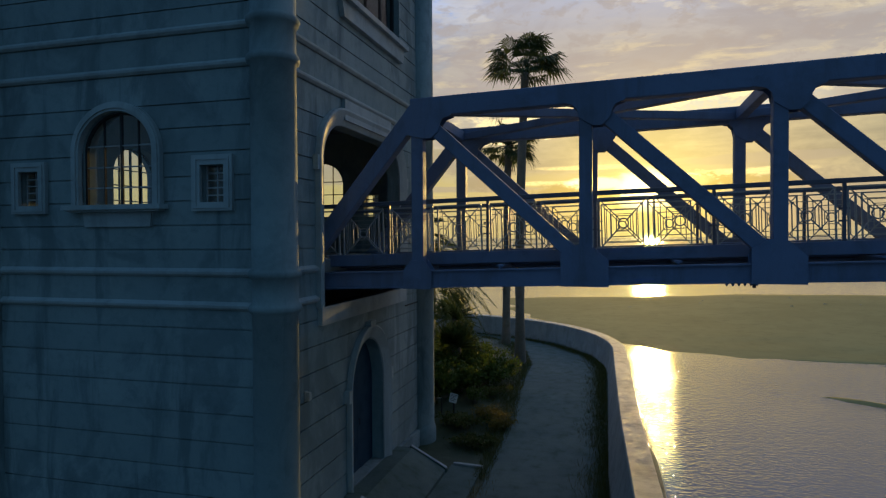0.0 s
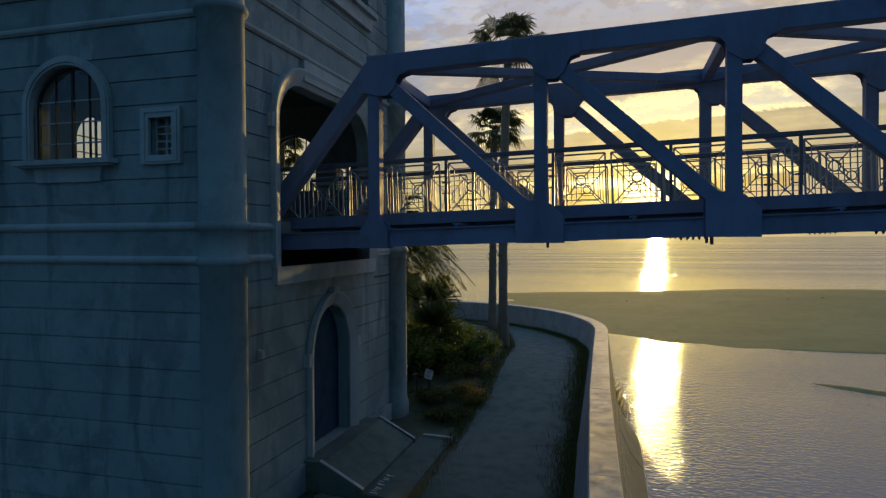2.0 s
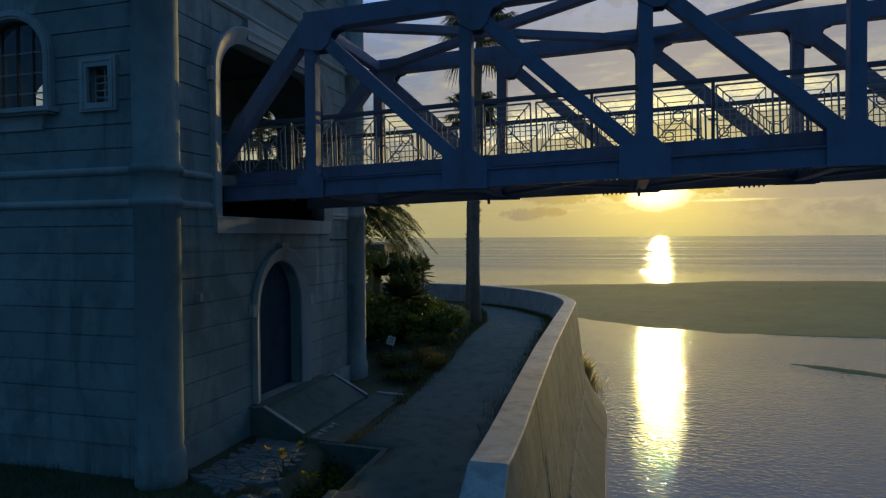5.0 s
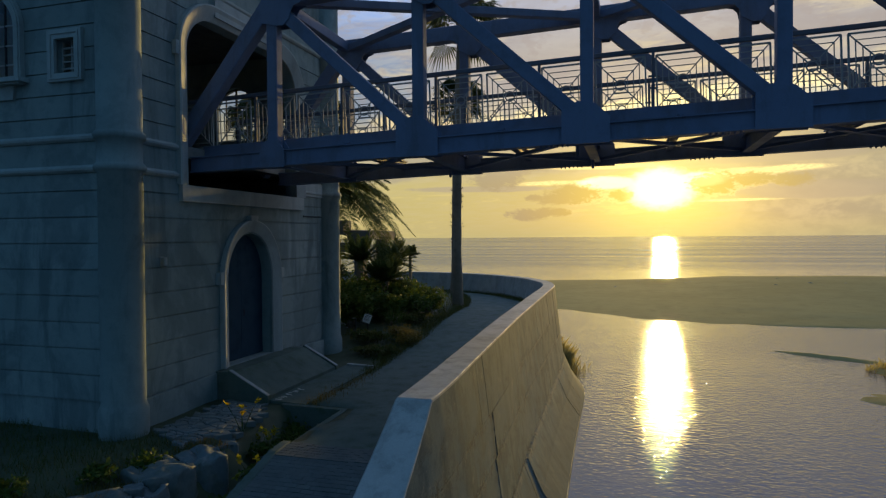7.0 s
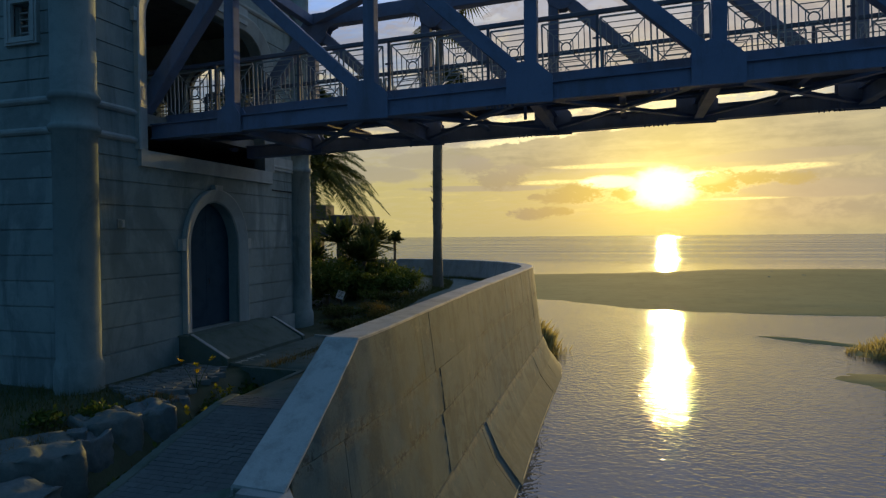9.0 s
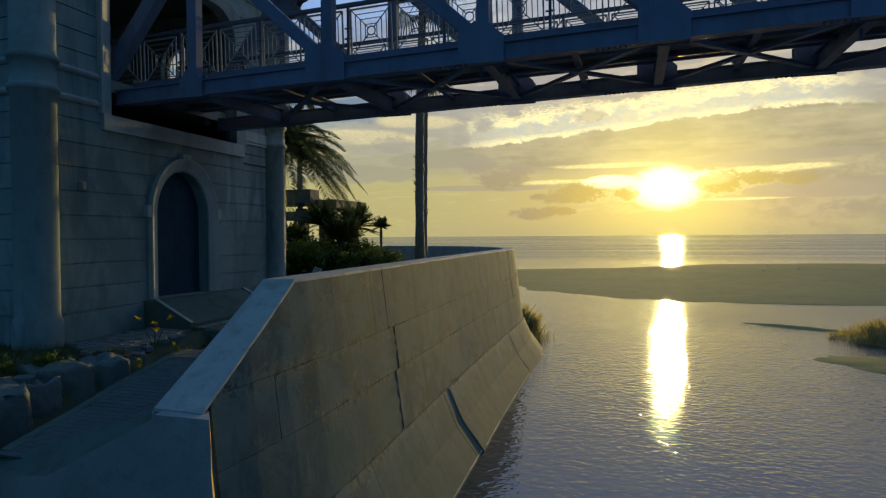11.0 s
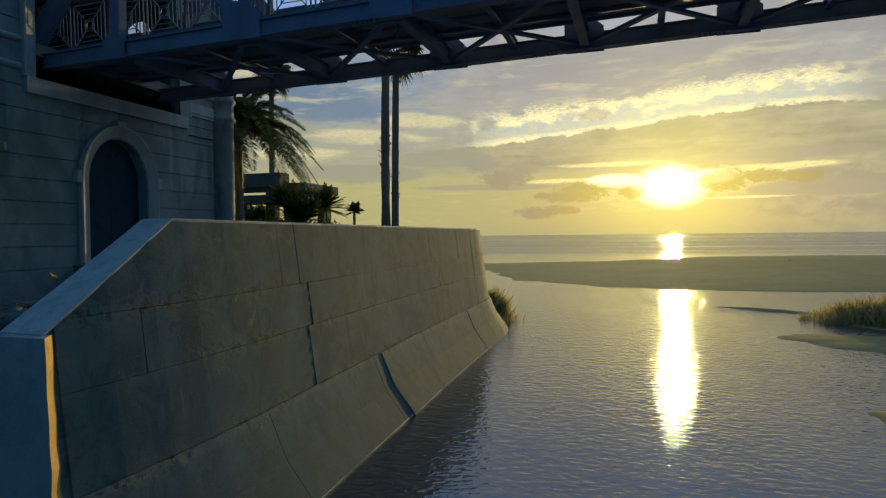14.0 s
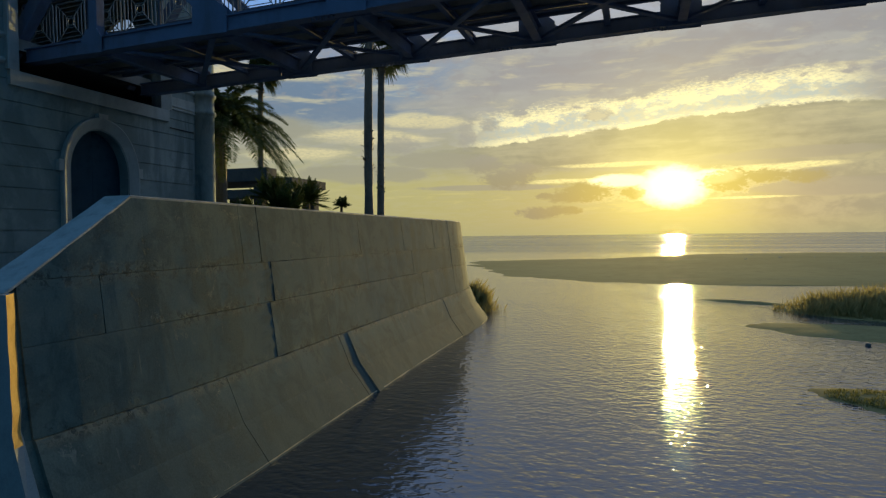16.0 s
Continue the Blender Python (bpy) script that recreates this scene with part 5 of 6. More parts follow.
for k in range(11):
    y = 2.66 + 0.095 * k + rnd.uniform(-0.02, 0.02)
    x0, h, slant = 1.31 + rnd.uniform(0, 0.05), rnd.uniform(0.08, 0.16), rnd.uniform(-0.05, 0.05)
    fall = lambda x: -0.2355 - 0.036 * (x - 1.25)
    bm = slab([(x0, y, fall(x0)), (x0 + h, y + slant, fall(x0 + h)), (x0 + h, y + slant + 0.028, fall(x0 + h)), (x0, y + 0.028, fall(x0))], -0.27)
    part("painted_mark", bm, MARK, landing, "faded white scrawl")
# low plinth along the foot of the wall
part("plinth", add_prism(bmesh.new(), [(0.35, -1.0), (2.5, -1.0), (2.5, 0.26), (0.35, 0.20)], east, 0.05, -0.07), RENDER, east_wall)
part("plinth", add_prism(bmesh.new(), [(5.75, -1.0), (7.4, -1.0), (7.4, 0.2), (5.75, 0.22)], east, 0.05, -0.07), RENDER, east_wall)


# ---- bridge railing: panels with a ring, crossed rods and stepped bars ----
BAY, RAIL_UP = 1.96, 1.60
RAIL_Y = (DECK_Y0 + 0.04, DECK_Y1 - 0.04)
TILT = -math.degrees(math.atan(RISE))


def railing_panel():
    """Origin at the middle of the foot; x along the bridge."""
    panel = thing("railing_panel", "pale grey steel railing panel with a ring and crossed rods", "railing", "bridge railing panels")
    w, z0, z1 = 0.42, 0.60, 1.50
    for a, b in (((-w, 0, z0), (w, 0, z0)), ((-w, 0, z1), (w, 0, z1)), ((-w, 0, z0), (-w, 0, z1)), ((w, 0, z0), (w, 0, z1))):
        part("frame_bar", beam(a, b, 0.028, 0.028, (0, 1, 0)), ROD, panel)
    zc = (z0 + z1) / 2
    bm = bmesh.new()
    ring = [(0.085 * math.cos(2 * math.pi * k / 16), 0, zc + 0.085 * math.sin(2 * math.pi * k / 16)) for k in range(17)]
    add_tube(bm, ring, 0.013, 6)
    part("ring", bm, ROD, panel)
    for sx in (-1, 1):
        for top in (z0, z1):
            a, b = Vector((sx * w, 0, top)), Vector((0, 0, zc))
            part("rod", beam(a, b + (a - b).normalized() * 0.085, 0.018, 0.018, (0, 1, 0)), ROD, panel)
    for k in (1, 2, 3):
        f = 1 - k / 4.2
        part("bar", beam((-w * f, 0, zc + (z1 - zc) * f), (w * f, 0, zc + (z1 - zc) * f), 0.014, 0.014, (0, 1, 0)), ROD, panel)
        part("bar", beam((-w * f, 0, zc - (zc - z0) * f), (w * f, 0, zc - (zc - z0) * f), 0.014, 0.014, (0, 1, 0)), ROD, panel)
        for sx in (-1, 1):
            part("bar", beam((sx * w * f, 0, zc - (zc - z0) * f), (sx * w * f, 0, zc + (z1 - zc) * f), 0.016, 0.016, (0, 1, 0)), ROD, panel)
    return panel


first = None
start = 2.87 - 2 * BAY
bays = 18
for y in RAIL_Y:
    a, b = start, start + BAY * bays
    part("top_rail", beam((a, y, bz(a) + RAIL_UP), (b, y, bz(b) + RAIL_UP), 0.07, 0.085, bevel=0.012), RAIL, bridge, "dark steel hand rail")
    for k in range(bays + 1):
        x = start + BAY * k
        part("rail_post", beam((x, y, bz(x) + 0.55), (x, y, bz(x) + RAIL_UP - 0.03), 0.06, 0.05, (1, 0, 0)), RAIL, bridge)
        if k == bays:
            break
        for half in (0, 1):
            cx = x + BAY * (0.25 + 0.5 * half) + (0.02 if half == 0 else -0.02)
            m = pose(cx, y, bz(cx), 0, TILT, 0)
            if first is None:
                first = railing_panel()
                first.matrix_basis = m
            else:
                copy_thing(first, m)
        for zz in (0.95, 1.15):
            part("clip", beam((x - 0.08, y, bz(x) + zz), (x + 0.08, y, bz(x) + zz), 0.02, 0.03), RAIL, bridge)

# bolts over splices, drain spouts and cable trays under the deck
for y in (NEAR_Y, FAR_Y):
    for x0 in (2.35, 5.6, 8.9, 12.4, 15.4):
        for k in range(6):
            xx = x0 + 0.09 * k
            bm = bmesh.new()
            add_lathe(bm, [(0.022, 0), (0.022, 0.03), (0.014, 0.034), (0.014, 0.05)], 6, (xx, y + 0.05, bz(xx) + TOPC + 0.165))
            part("bolt", bm, STEEL, bridge)
    for x0 in (6.9, 9.6, 12.9):
        for k in range(6):
            xx = x0 + 0.09 * k
            bm = bmesh.new()
            add_lathe(bm, [(0.022, 0), (0.022, -0.03), (0.014, -0.034), (0.014, -0.05)], 6, (xx, y - 0.05, bz(xx) + 0.005))
            part("bolt", bm, STEEL, bridge)
for x, y in ((7.45, 2.9), (7.62, 4.9), (13.6, 2.9), (4.5, 4.9)):
    part("drain_spout", add_tube(bmesh.new(), [(x, y, bz(x) + 0.5), (x, y, bz(x) - 0.14)], 0.03, 8), STEEL, bridge)
for y in (3.5, 4.2):
    part("cable_pipe", add_tube(bmesh.new(), [(-0.3, y, bz(-0.3) + 0.3), (END_X, y, bz(END_X) + 0.3)], 0.035, 8), STEEL, bridge)


# ---- garden behind and beside the tower ----
def feather_leaf(bm, base, yaw, rise, long, droop, rnd, width=0.30, pairs=26, blade=0.02):
    """One feather frond: an arching rib with leaflets along both sides."""
    ahead = Vector((math.cos(yaw), math.sin(yaw), 0))
    side = Vector((-math.sin(yaw), math.cos(yaw), 0))
    pts = []
    for k in range(9):
        s = k / 8
        out = long * (s - 0.12 * s * s)
        pts.append(Vector(base) + ahead * out * math.cos(rise) + Vector((0, 0, long * (math.sin(rise) * s - droop * s * s))))
    add_tube(bm, pts, [0.022 * (1 - 0.8 * k / 8) for k in range(9)], 4)
    for k in range(pairs):
        s = 0.14 + 0.86 * k / (pairs - 1)
        f = s * 8
        i = min(7, int(f))
        p = pts[i].lerp(pts[i + 1], f - i)
        along = (pts[i + 1] - pts[i]).normalized()
        reach = width * math.sin(math.pi * min(1, 0.18 + 0.80 * s)) ** 0.7 * rnd.uniform(0.85, 1.1)
        for hand in (-1, 1):
            way = (side * hand * 0.86 + along * 0.55 + Vector((0, 0, rnd.uniform(-0.05, 0.28)))).normalized()
            tip = p + way * reach + Vector((0, 0, -0.25 * reach))
            mid = p + way * reach * 0.5
            across = along * blade
            bm.faces.new((bm.verts.new(p), bm.verts.new(mid + across), bm.verts.new(tip), bm.verts.new(mid - across)))


def date_palm(at, height, fronds, long, seed, radius=0.17, lean=(0, 0)):
    rnd = random.Random(seed)
    tree = thing("date_palm", "feathery date palm with arching green fronds", "palm tree", at=at)
    bm = bmesh.new()
    pts = [(lean[0] * (k / 24) ** 1.3, lean[1] * (k / 24) ** 1.3, -0.3 + (height + 0.3) * k / 24) for k in range(25)]
    add_tube(bm, pts, [radius * (1.25 - 0.25 * k / 24 + 0.12 * (k % 2)) for k in range(25)], 10)
    part("trunk", bm, BARK, tree)
    for layer in range(3):
        bm = bmesh.new()
        for k in range(fronds // 3):
            rise = radians(rnd.uniform(*((48, 82), (28, 58), (0, 32))[layer]))
            feather_leaf(bm, pts[-1], rnd.uniform(0, 2 * math.pi), rise, long * rnd.uniform(0.85, 1.08), rnd.uniform(0.50, 0.85), rnd, 0.52, 60, 0.026)
        part("crown", bm, FROND, tree)
    return tree


def cycad(at, stem, long, fronds, seed, girth=0.16):
    rnd = random.Random(seed)
    plant = thing("cycad", "dark sago cycad with stiff feathery leaves", "cycad", "cycads by the path", at=at)
    bm = bmesh.new()
    add_tube(bm, [(0, 0, -0.2 + (stem + 0.2) * k / 6) for k in range(7)], [girth * (1 + 0.12 * (k % 2)) for k in range(7)], 9)
    part("trunk", bm, BARK, plant)
    bm = bmesh.new()
    for k in range(fronds):
        feather_leaf(bm, (0, 0, stem), rnd.uniform(0, 2 * math.pi), radians(rnd.triangular(-15, 85, 35)), long * rnd.uniform(0.9, 1.1), rnd.uniform(0.02, 0.22), rnd, 0.20, 34, 0.018)
    part("crown", bm, FROND, plant)
    return plant


def shrub(at, wide, tall, leaves, seed, material=None, label="dense dark green shrub", size=0.07):
    rnd = random.Random(seed)
    plant = thing("shrub", label, "shrub", "shrubs by the path", at=at)
    bm = bmesh.new()
    tips = []
    for k in range(14):
        yaw, out = rnd.uniform(0, 2 * math.pi), rnd.uniform(0.2, 0.95)
        tip = Vector((math.cos(yaw) * out * wide, math.sin(yaw) * out * wide, tall * rnd.uniform(0.55, 0.95) * (1 - 0.35 * out)))
        add_tube(bm, [(0, 0, -0.1), tip * 0.5 + Vector((0, 0, 0.1 * tall)), tip], [0.025, 0.015, 0.006], 4)
        tips.append(tip)
    part("stem", bm, BARK, plant)
    bm = bmesh.new()
    for k in range(leaves):
        tip = rnd.choice(tips)
        p = tip * rnd.uniform(0.55, 1.08) + Vector((rnd.gauss(0, 0.16 * wide), rnd.gauss(0, 0.16 * wide), rnd.gauss(0, 0.10 * tall)))
        p.z = max(0.02, p.z)
        way = Vector((rnd.gauss(0, 1), rnd.gauss(0, 1), rnd.gauss(0.3, 0.8))).normalized()
        across = way.cross(Vector((rnd.gauss(0, 1), rnd.gauss(0, 1), rnd.gauss(0, 1)))).normalized()
        s = size * rnd.uniform(0.7, 1.4)
        bm.faces.new((bm.verts.new(p), bm.verts.new(p + way * s * 0.5 + across * s * 0.3), bm.verts.new(p + way * s), bm.verts.new(p + way * s * 0.5 - across * s * 0.3)))
    part("foliage", bm, material or BUSH, plant)
    return plant


def g(x, y):
    return (x, y, ground_height(x, y))


fan_palm((1.38, 17.0, 0.05), 12.05, (0.25, 0.0), 0.20, 3, 1.9)
fan_palm((0.0, 21.4, 0.05), 9.75, (0.2, 0.1), 0.20, 7, 1.55)
fan_palm(g(-9.4, 18.0), 8.7, (0.1, 0.0), 0.16, 9, 1.2, "slim fan palm seen through the tower windows")
date_palm(g(-1.5, 10.6), 4.5, 84, 3.5, 5, lean=(0.0, 0.0))
fan_palm(g(-6.1, 20.0), 8.75, (0.15, 0.0), 0.16, 21, 1.15, "slim fan palm with a drooping crown behind the pavilion")
cycad(g(-1.28, 16.2), 1.75, 1.25, 80, 31)
cycad(g(-2.62, 22.3), 1.85, 0.62, 34, 32, 0.07)
cycad(g(-3.6, 15.0), 1.05, 1.1, 90, 33)
cycad(g(-2.3, 15.2), 1.85, 1.3, 80, 34)
cycad(g(-0.3, 12.9), 1.2, 1.2, 80, 35)
for x, y, w, h, k in ((-2.6, 10.2, 1.0, 1.3, 1), (-1.2, 9.6, 0.9, 1.1, 2), (-0.2, 10.9, 1.0, 1.2, 3), (0.7, 12.4, 0.85, 0.95, 4), (-0.6, 14.2, 1.1, 1.15, 5), (-2.2, 12.6, 1.2, 1.25, 6), (-4.3, 12.2, 1.3, 1.2, 7), (0.1, 15.6, 0.9, 0.9, 9), (-3.4, 17.2, 1.2, 1.0, 10), (-1.6, 18.4, 1.1, 0.9, 11)):
    shrub(g(x, y), w, h, 1700, 50 + k, size=0.10)
for x, y, w, h, k in ((-0.9, 12.6, 1.1, 1.5, 1), (-2.0, 13.6, 1.3, 1.5, 2), (-0.1, 13.8, 1.0, 1.3, 3), (-2.9, 11.6, 1.2, 1.5, 4), (-0.4, 10.2, 0.9, 1.35, 5), (0.2, 11.6, 0.8, 1.15, 6)):
    shrub(g(x, y), w, h, 2600, 90 + k, label="tall dense dark shrub behind the tower", size=0.12)
shrub(g(1.15, 13.4), 0.75, 1.05, 1700, 71, label="bright yellow-green shrub catching the low sun", size=0.09)
shrub(g(0.9, 10.5), 0.45, 0.55, 800, 72, label="small rounded pale green shrub", size=0.06)
HEDGE = leaf("dry_hedge_leaf", (0.20, 0.15, 0.04), (0.30, 0.22, 0.06))
shrub(g(1.6, 9.5), 0.62, 0.42, 2200, 73, HEDGE, "low clipped ochre hedge beside the path", 0.05)
shrub(g(1.95, 9.1), 0.45, 0.38, 1500, 74, HEDGE, "low clipped ochre hedge beside the path", 0.05)
shrub(g(0.9, 8.7), 0.7, 0.40, 1200, 75, GRASS, "low straggly ground cover beside the tower", 0.09)
shrub(g(1.5, 7.6), 0.6, 0.30, 1100, 76, GRASS, "low straggly ground cover beside the tower", 0.09)
shrub(g(1.2, 11.6), 0.7, 0.35, 1200, 77, GRASS, "low straggly ground cover beside the tower", 0.08)


def grass(spots, name, label, material=None, seed=1, tall=(0.06, 0.2), thin=0.006):
    """Blades at (x, y) spots, one joined mesh."""
    rnd = random.Random(seed)
    verts, faces = [], []
    for x, y in spots:
        z = ground_height(x, y) + 0.01
        h, yaw = rnd.uniform(*tall), rnd.uniform(0, math.pi)
        ax, ay = math.cos(yaw) * thin, math.sin(yaw) * thin
        bx, by = rnd.gauss(0, 0.35) * h, rnd.gauss(0, 0.35) * h
        k = len(verts)
        verts += [(x - ax, y - ay, z - 0.02), (x + ax, y + ay, z - 0.02), (x + bx, y + by, z + h)]
        faces.append((k, k + 1, k + 2))
    mesh = bpy.data.meshes.new(name)
    mesh.from_pydata(verts, [], faces)
    mesh.materials.append(material or GRASS)
    return tagged(new(name, mesh), label, "grass", kind="stuff")


rnd = random.Random(8)
turf = []
while len(turf) < 16000:
    x, y = rnd.uniform(-6, 1.9), rnd.uniform(-6, 0.1)
    if x < 1.65 + 0.12 * (-y) and noise.noise(Vector((x, y, 5))) > rnd.uniform(-0.6, 0.3):
        turf.append((x, y))
grass(turf, "turf", "rough dark turf in front of the tower", None, 2, (0.04, 0.16))
verge = []
while len(verge) < 9000:
    y = rnd.uniform(5.5, 23.5)
    x = path_edge(y) - abs(rnd.gauss(0, 0.5)) + 0.12
    if y > 7 or x > 1.9:
        verge.append((x, y))
grass(verge, "verge_grass", "green verge grass along the path", None, 3, (0.05, 0.22))
foot = []
while len(foot) < 20000:
    y = rnd.uniform(3.0, 24.6)
    right = wall_line(y) - 0.72 if y < 15.6 else -4.4 + math.sqrt(max(0.3, 9.24**2 - (min(y, 24.5) - 15.6) ** 2))
    foot.append((right - abs(rnd.gauss(0, 0.26)) * (1 + 0.7 * noise.noise(Vector((y * 0.6, 0, 3)))), y))
grass(foot, "wall_grass", "thin grass along the foot of the sea wall", None, 4, (0.05, 0.2))
weeds = [(rnd.gauss(2.25, 0.14), rnd.uniform(2.4, 5.8)) for k in range(500)] + [(rnd.gauss(1.55, 0.25), rnd.uniform(-2.6, 0.2)) for k in range(1500)]
grass(weeds, "weeds", "dry weeds along the path edge", leaf("dry_weed", (0.14, 0.11, 0.03), (0.22, 0.17, 0.06)), 6, (0.04, 0.16))
for x, y, k in ((1.1, -1.6, 1), (0.6, -2.6, 2), (1.3, -0.9, 3)):
    shrub(g(x, y), 0.30, 0.26, 500, 80 + k, label="small leafy weed in the turf", size=0.07)


def boulder(at, size, seed, label="rounded grey boulder edging the turf"):
    rnd = random.Random(seed)
    bm = bmesh.new()
    bmesh.ops.create_icosphere(bm, subdivisions=4, radius=1.0)
    shift = Vector((seed * 3.7, seed * 1.3, 0))
    for v in bm.verts:
        n1 = noise.noise(v.co * 0.9 + shift)
        n2 = noise.noise(v.co * 2.4 + shift)
        v.co = v.co.normalized() * (1 + 0.34 * n1 + 0.12 * n2)
        cut = max(abs(v.co.x), abs(v.co.y), abs(v.co.z))
        v.co *= 0.30 + 0.70 / max(cut, 0.5)
        v.co += v.co.normalized() * (0.10 * noise.noise(v.co * 3.6 + shift) + 0.05 * noise.noise(v.co * 9.0 + shift))
        v.co.z = max(-0.7, min(v.co.z, 0.62 + 0.22 * n2))
        v.co = Vector((v.co.x * size[0], v.co.y * size[1], v.co.z * size[2]))
    ob = tagged(finish(bm, "boulder", ROCK, smooth=True), label, "rock", "boulders along the path")
    ob.matrix_basis = pose(*at, 0, 0, rnd.uniform(0, 360))
    return ob


# centre, half sizes and the height of the flat top
for k, (x, y, a, b, c, top) in enumerate(((1.72, 0.30, 0.25, 0.27, 0.44, -0.37), (1.84, -0.34, 0.34, 0.33, 0.60, -0.34), (1.62, -1.08, 0.47, 0.43, 0.66, -0.34), (1.84, -2.42, 0.56, 0.56, 0.62, -0.36), (2.45, -3.35, 0.5, 0.55, 0.44, -0.52), (1.80, -1.72, 0.14, 0.13, 0.11, -0.33), (1.86, -1.66, 0.30, 0.28, 0.46, -0.44))):
    boulder((x, y, top - 0.60 * c), (a, b, c), 20 + k, "small pale round stone" if c < 0.13 else "rounded grey boulder edging the turf")


def yellow_plant(at, stems, seed):
    rnd = random.Random(seed)
    plant = thing("yellow_plant", "leggy plant with glowing yellow-green leaves in the gully", "plant", "plants in the gully", at=at)
    for k in range(stems):
        top = Vector((rnd.gauss(0, 0.16), rnd.gauss(0, 0.16), rnd.uniform(0.25, 0.55)))
        part("stem", add_tube(bmesh.new(), [(0, 0, -0.08), top * 0.5, top], [0.008, 0.006, 0.004], 4), BUSH, plant)
        bm = bmesh.new()
        for j in range(9):
            way = Vector((rnd.gauss(0, 1), rnd.gauss(0, 1), rnd.gauss(0, 0.6))).normalized()
            across = way.cross(Vector((0, 0, 1))).normalized() * 0.035
            s = rnd.uniform(0.06, 0.11)
            bm.faces.new([bm.verts.new(v) for v in (top, top + way * s * 0.5 + across, top + way * s, top + way * s * 0.5 - across)])
        part("rosette", bm, YELLOW if k % 3 == 0 else LIME, plant)


LIME = leaf("lime_leaf", (0.24, 0.26, 0.03), (0.40, 0.36, 0.04), 0.55)
for x, y, k in ((2.1, 1.9, 1), (2.5, 1.5, 2), (2.2, 0.9, 3), (2.65, 0.75, 4), (1.95, 2.2, 5), (2.8, -0.2, 6), (2.85, -1.1, 7), (2.9, -2.0, 8)):
    shrub(g(x, y), 0.34, 0.34, 420, 120 + k, label="dark low plant in the gully", size=0.08)
yellow_plant(g(2.05, 1.25), 7, 3)
yellow_plant(g(2.62, -0.1), 3, 4)
yellow_plant(g(1.75, 0.9), 4, 5)


# ---- gully lining, sign, pavilion ----
gully = thing("gully_edge", "low concrete kerb round the planted gully", "kerb")
part("kerb", slab([(1.62, 2.42, -0.27), (3.02, 2.42, -0.29), (3.02, 2.56, -0.29), (1.62, 2.56, -0.27)], -1.1), PATHMAT, gully)
part("kerb", slab([(2.98, 0.2, -0.30), (3.10, 0.2, -0.30), (3.05, 2.42, -0.29), (2.93, 2.42, -0.29)], -1.1), PATHMAT, gully)

sx, sy = 0.45, 9.55
sign = thing("information_sign", "small tilted white information board on a post", "sign", at=g(sx, sy))
part("post", box((-0.025, -0.02, -0.15), (0.025, 0.02, 0.42), 0.004), IRON, sign)
bm = box((-0.12, -0.012, -0.15), (0.12, 0.012, 0.15), 0.005)
bm.transform(pose(0.0, -0.05, 0.47, -38, 18, 20))
board = part("board", bm, TRIM, sign, "white sign board")
for k in range(5):
    bm = box((-0.09, -0.0155, 0.09 - 0.045 * k), (0.09 - 0.02 * (k % 3), -0.0125, 0.105 - 0.045 * k))
    bm.transform(pose(0.0, -0.05, 0.47, -38, 18, 20))
    part("text_bar", bm, IRON, board)
stake = thing("marker_post", "thin dark post with a short cross arm", "post", at=g(0.12, 9.35))
part("post", box((-0.015, -0.015, -0.15), (0.015, 0.015, 0.52)), IRON, stake)
part("arm", box((-0.12, -0.012, 0.50), (0.02, 0.012, 0.525)), COPE, stake)

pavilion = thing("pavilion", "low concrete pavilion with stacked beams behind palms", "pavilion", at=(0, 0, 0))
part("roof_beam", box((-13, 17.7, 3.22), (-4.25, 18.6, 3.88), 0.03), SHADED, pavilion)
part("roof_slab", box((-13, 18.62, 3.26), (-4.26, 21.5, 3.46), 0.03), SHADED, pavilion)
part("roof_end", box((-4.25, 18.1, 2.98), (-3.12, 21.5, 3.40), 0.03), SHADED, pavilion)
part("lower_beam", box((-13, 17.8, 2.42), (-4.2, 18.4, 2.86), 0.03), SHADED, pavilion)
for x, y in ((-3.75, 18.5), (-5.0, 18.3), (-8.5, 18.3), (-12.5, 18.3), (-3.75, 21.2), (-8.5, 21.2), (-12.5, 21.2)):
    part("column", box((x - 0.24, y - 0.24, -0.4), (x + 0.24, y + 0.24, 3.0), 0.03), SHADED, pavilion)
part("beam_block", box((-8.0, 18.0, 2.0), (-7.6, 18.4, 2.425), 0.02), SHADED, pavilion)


# ---- reeds, banks in the river, debris ----
def bank(name, outline, tall, label, material, seed):
    """A low bank that just breaks the surface: outline as centre, half-lengths and turn."""
    cx, cy, a, b, turn = outline
    bm = bmesh.new()
    rings = []
    for j, f in enumerate((0.05, 0.4, 0.75, 0.95, 1.1, 1.35)):
        ring = []
        for k in range(40):
            w = 2 * math.pi * k / 40
            wob = 1 + 0.22 * noise.noise(Vector((math.cos(w) * 1.6 + seed, math.sin(w) * 1.6, seed)))
            u, v = a * f * wob * math.cos(w), b * f * wob * math.sin(w)
            x, y = cx + u * math.cos(turn) - v * math.sin(turn), cy + u * math.sin(turn) + v * math.cos(turn)
            ring.append(bm.verts.new((x, y, WATER_Z + tall * (1 - f**2) + (0.03 * noise.noise(Vector((x * 2, y * 2, 0))) if f < 1 else 0))))
        rings.append(ring)
    for low, high in zip(rings, rings[1:]):
        for k in range(40):
            bm.faces.new((low[k], low[(k + 1) % 40], high[(k + 1) % 40], high[k]))
    bm.faces.new(rings[0])
    return tagged(finish(bm, name, material, smooth=True), label, "sandbank", kind="structure")


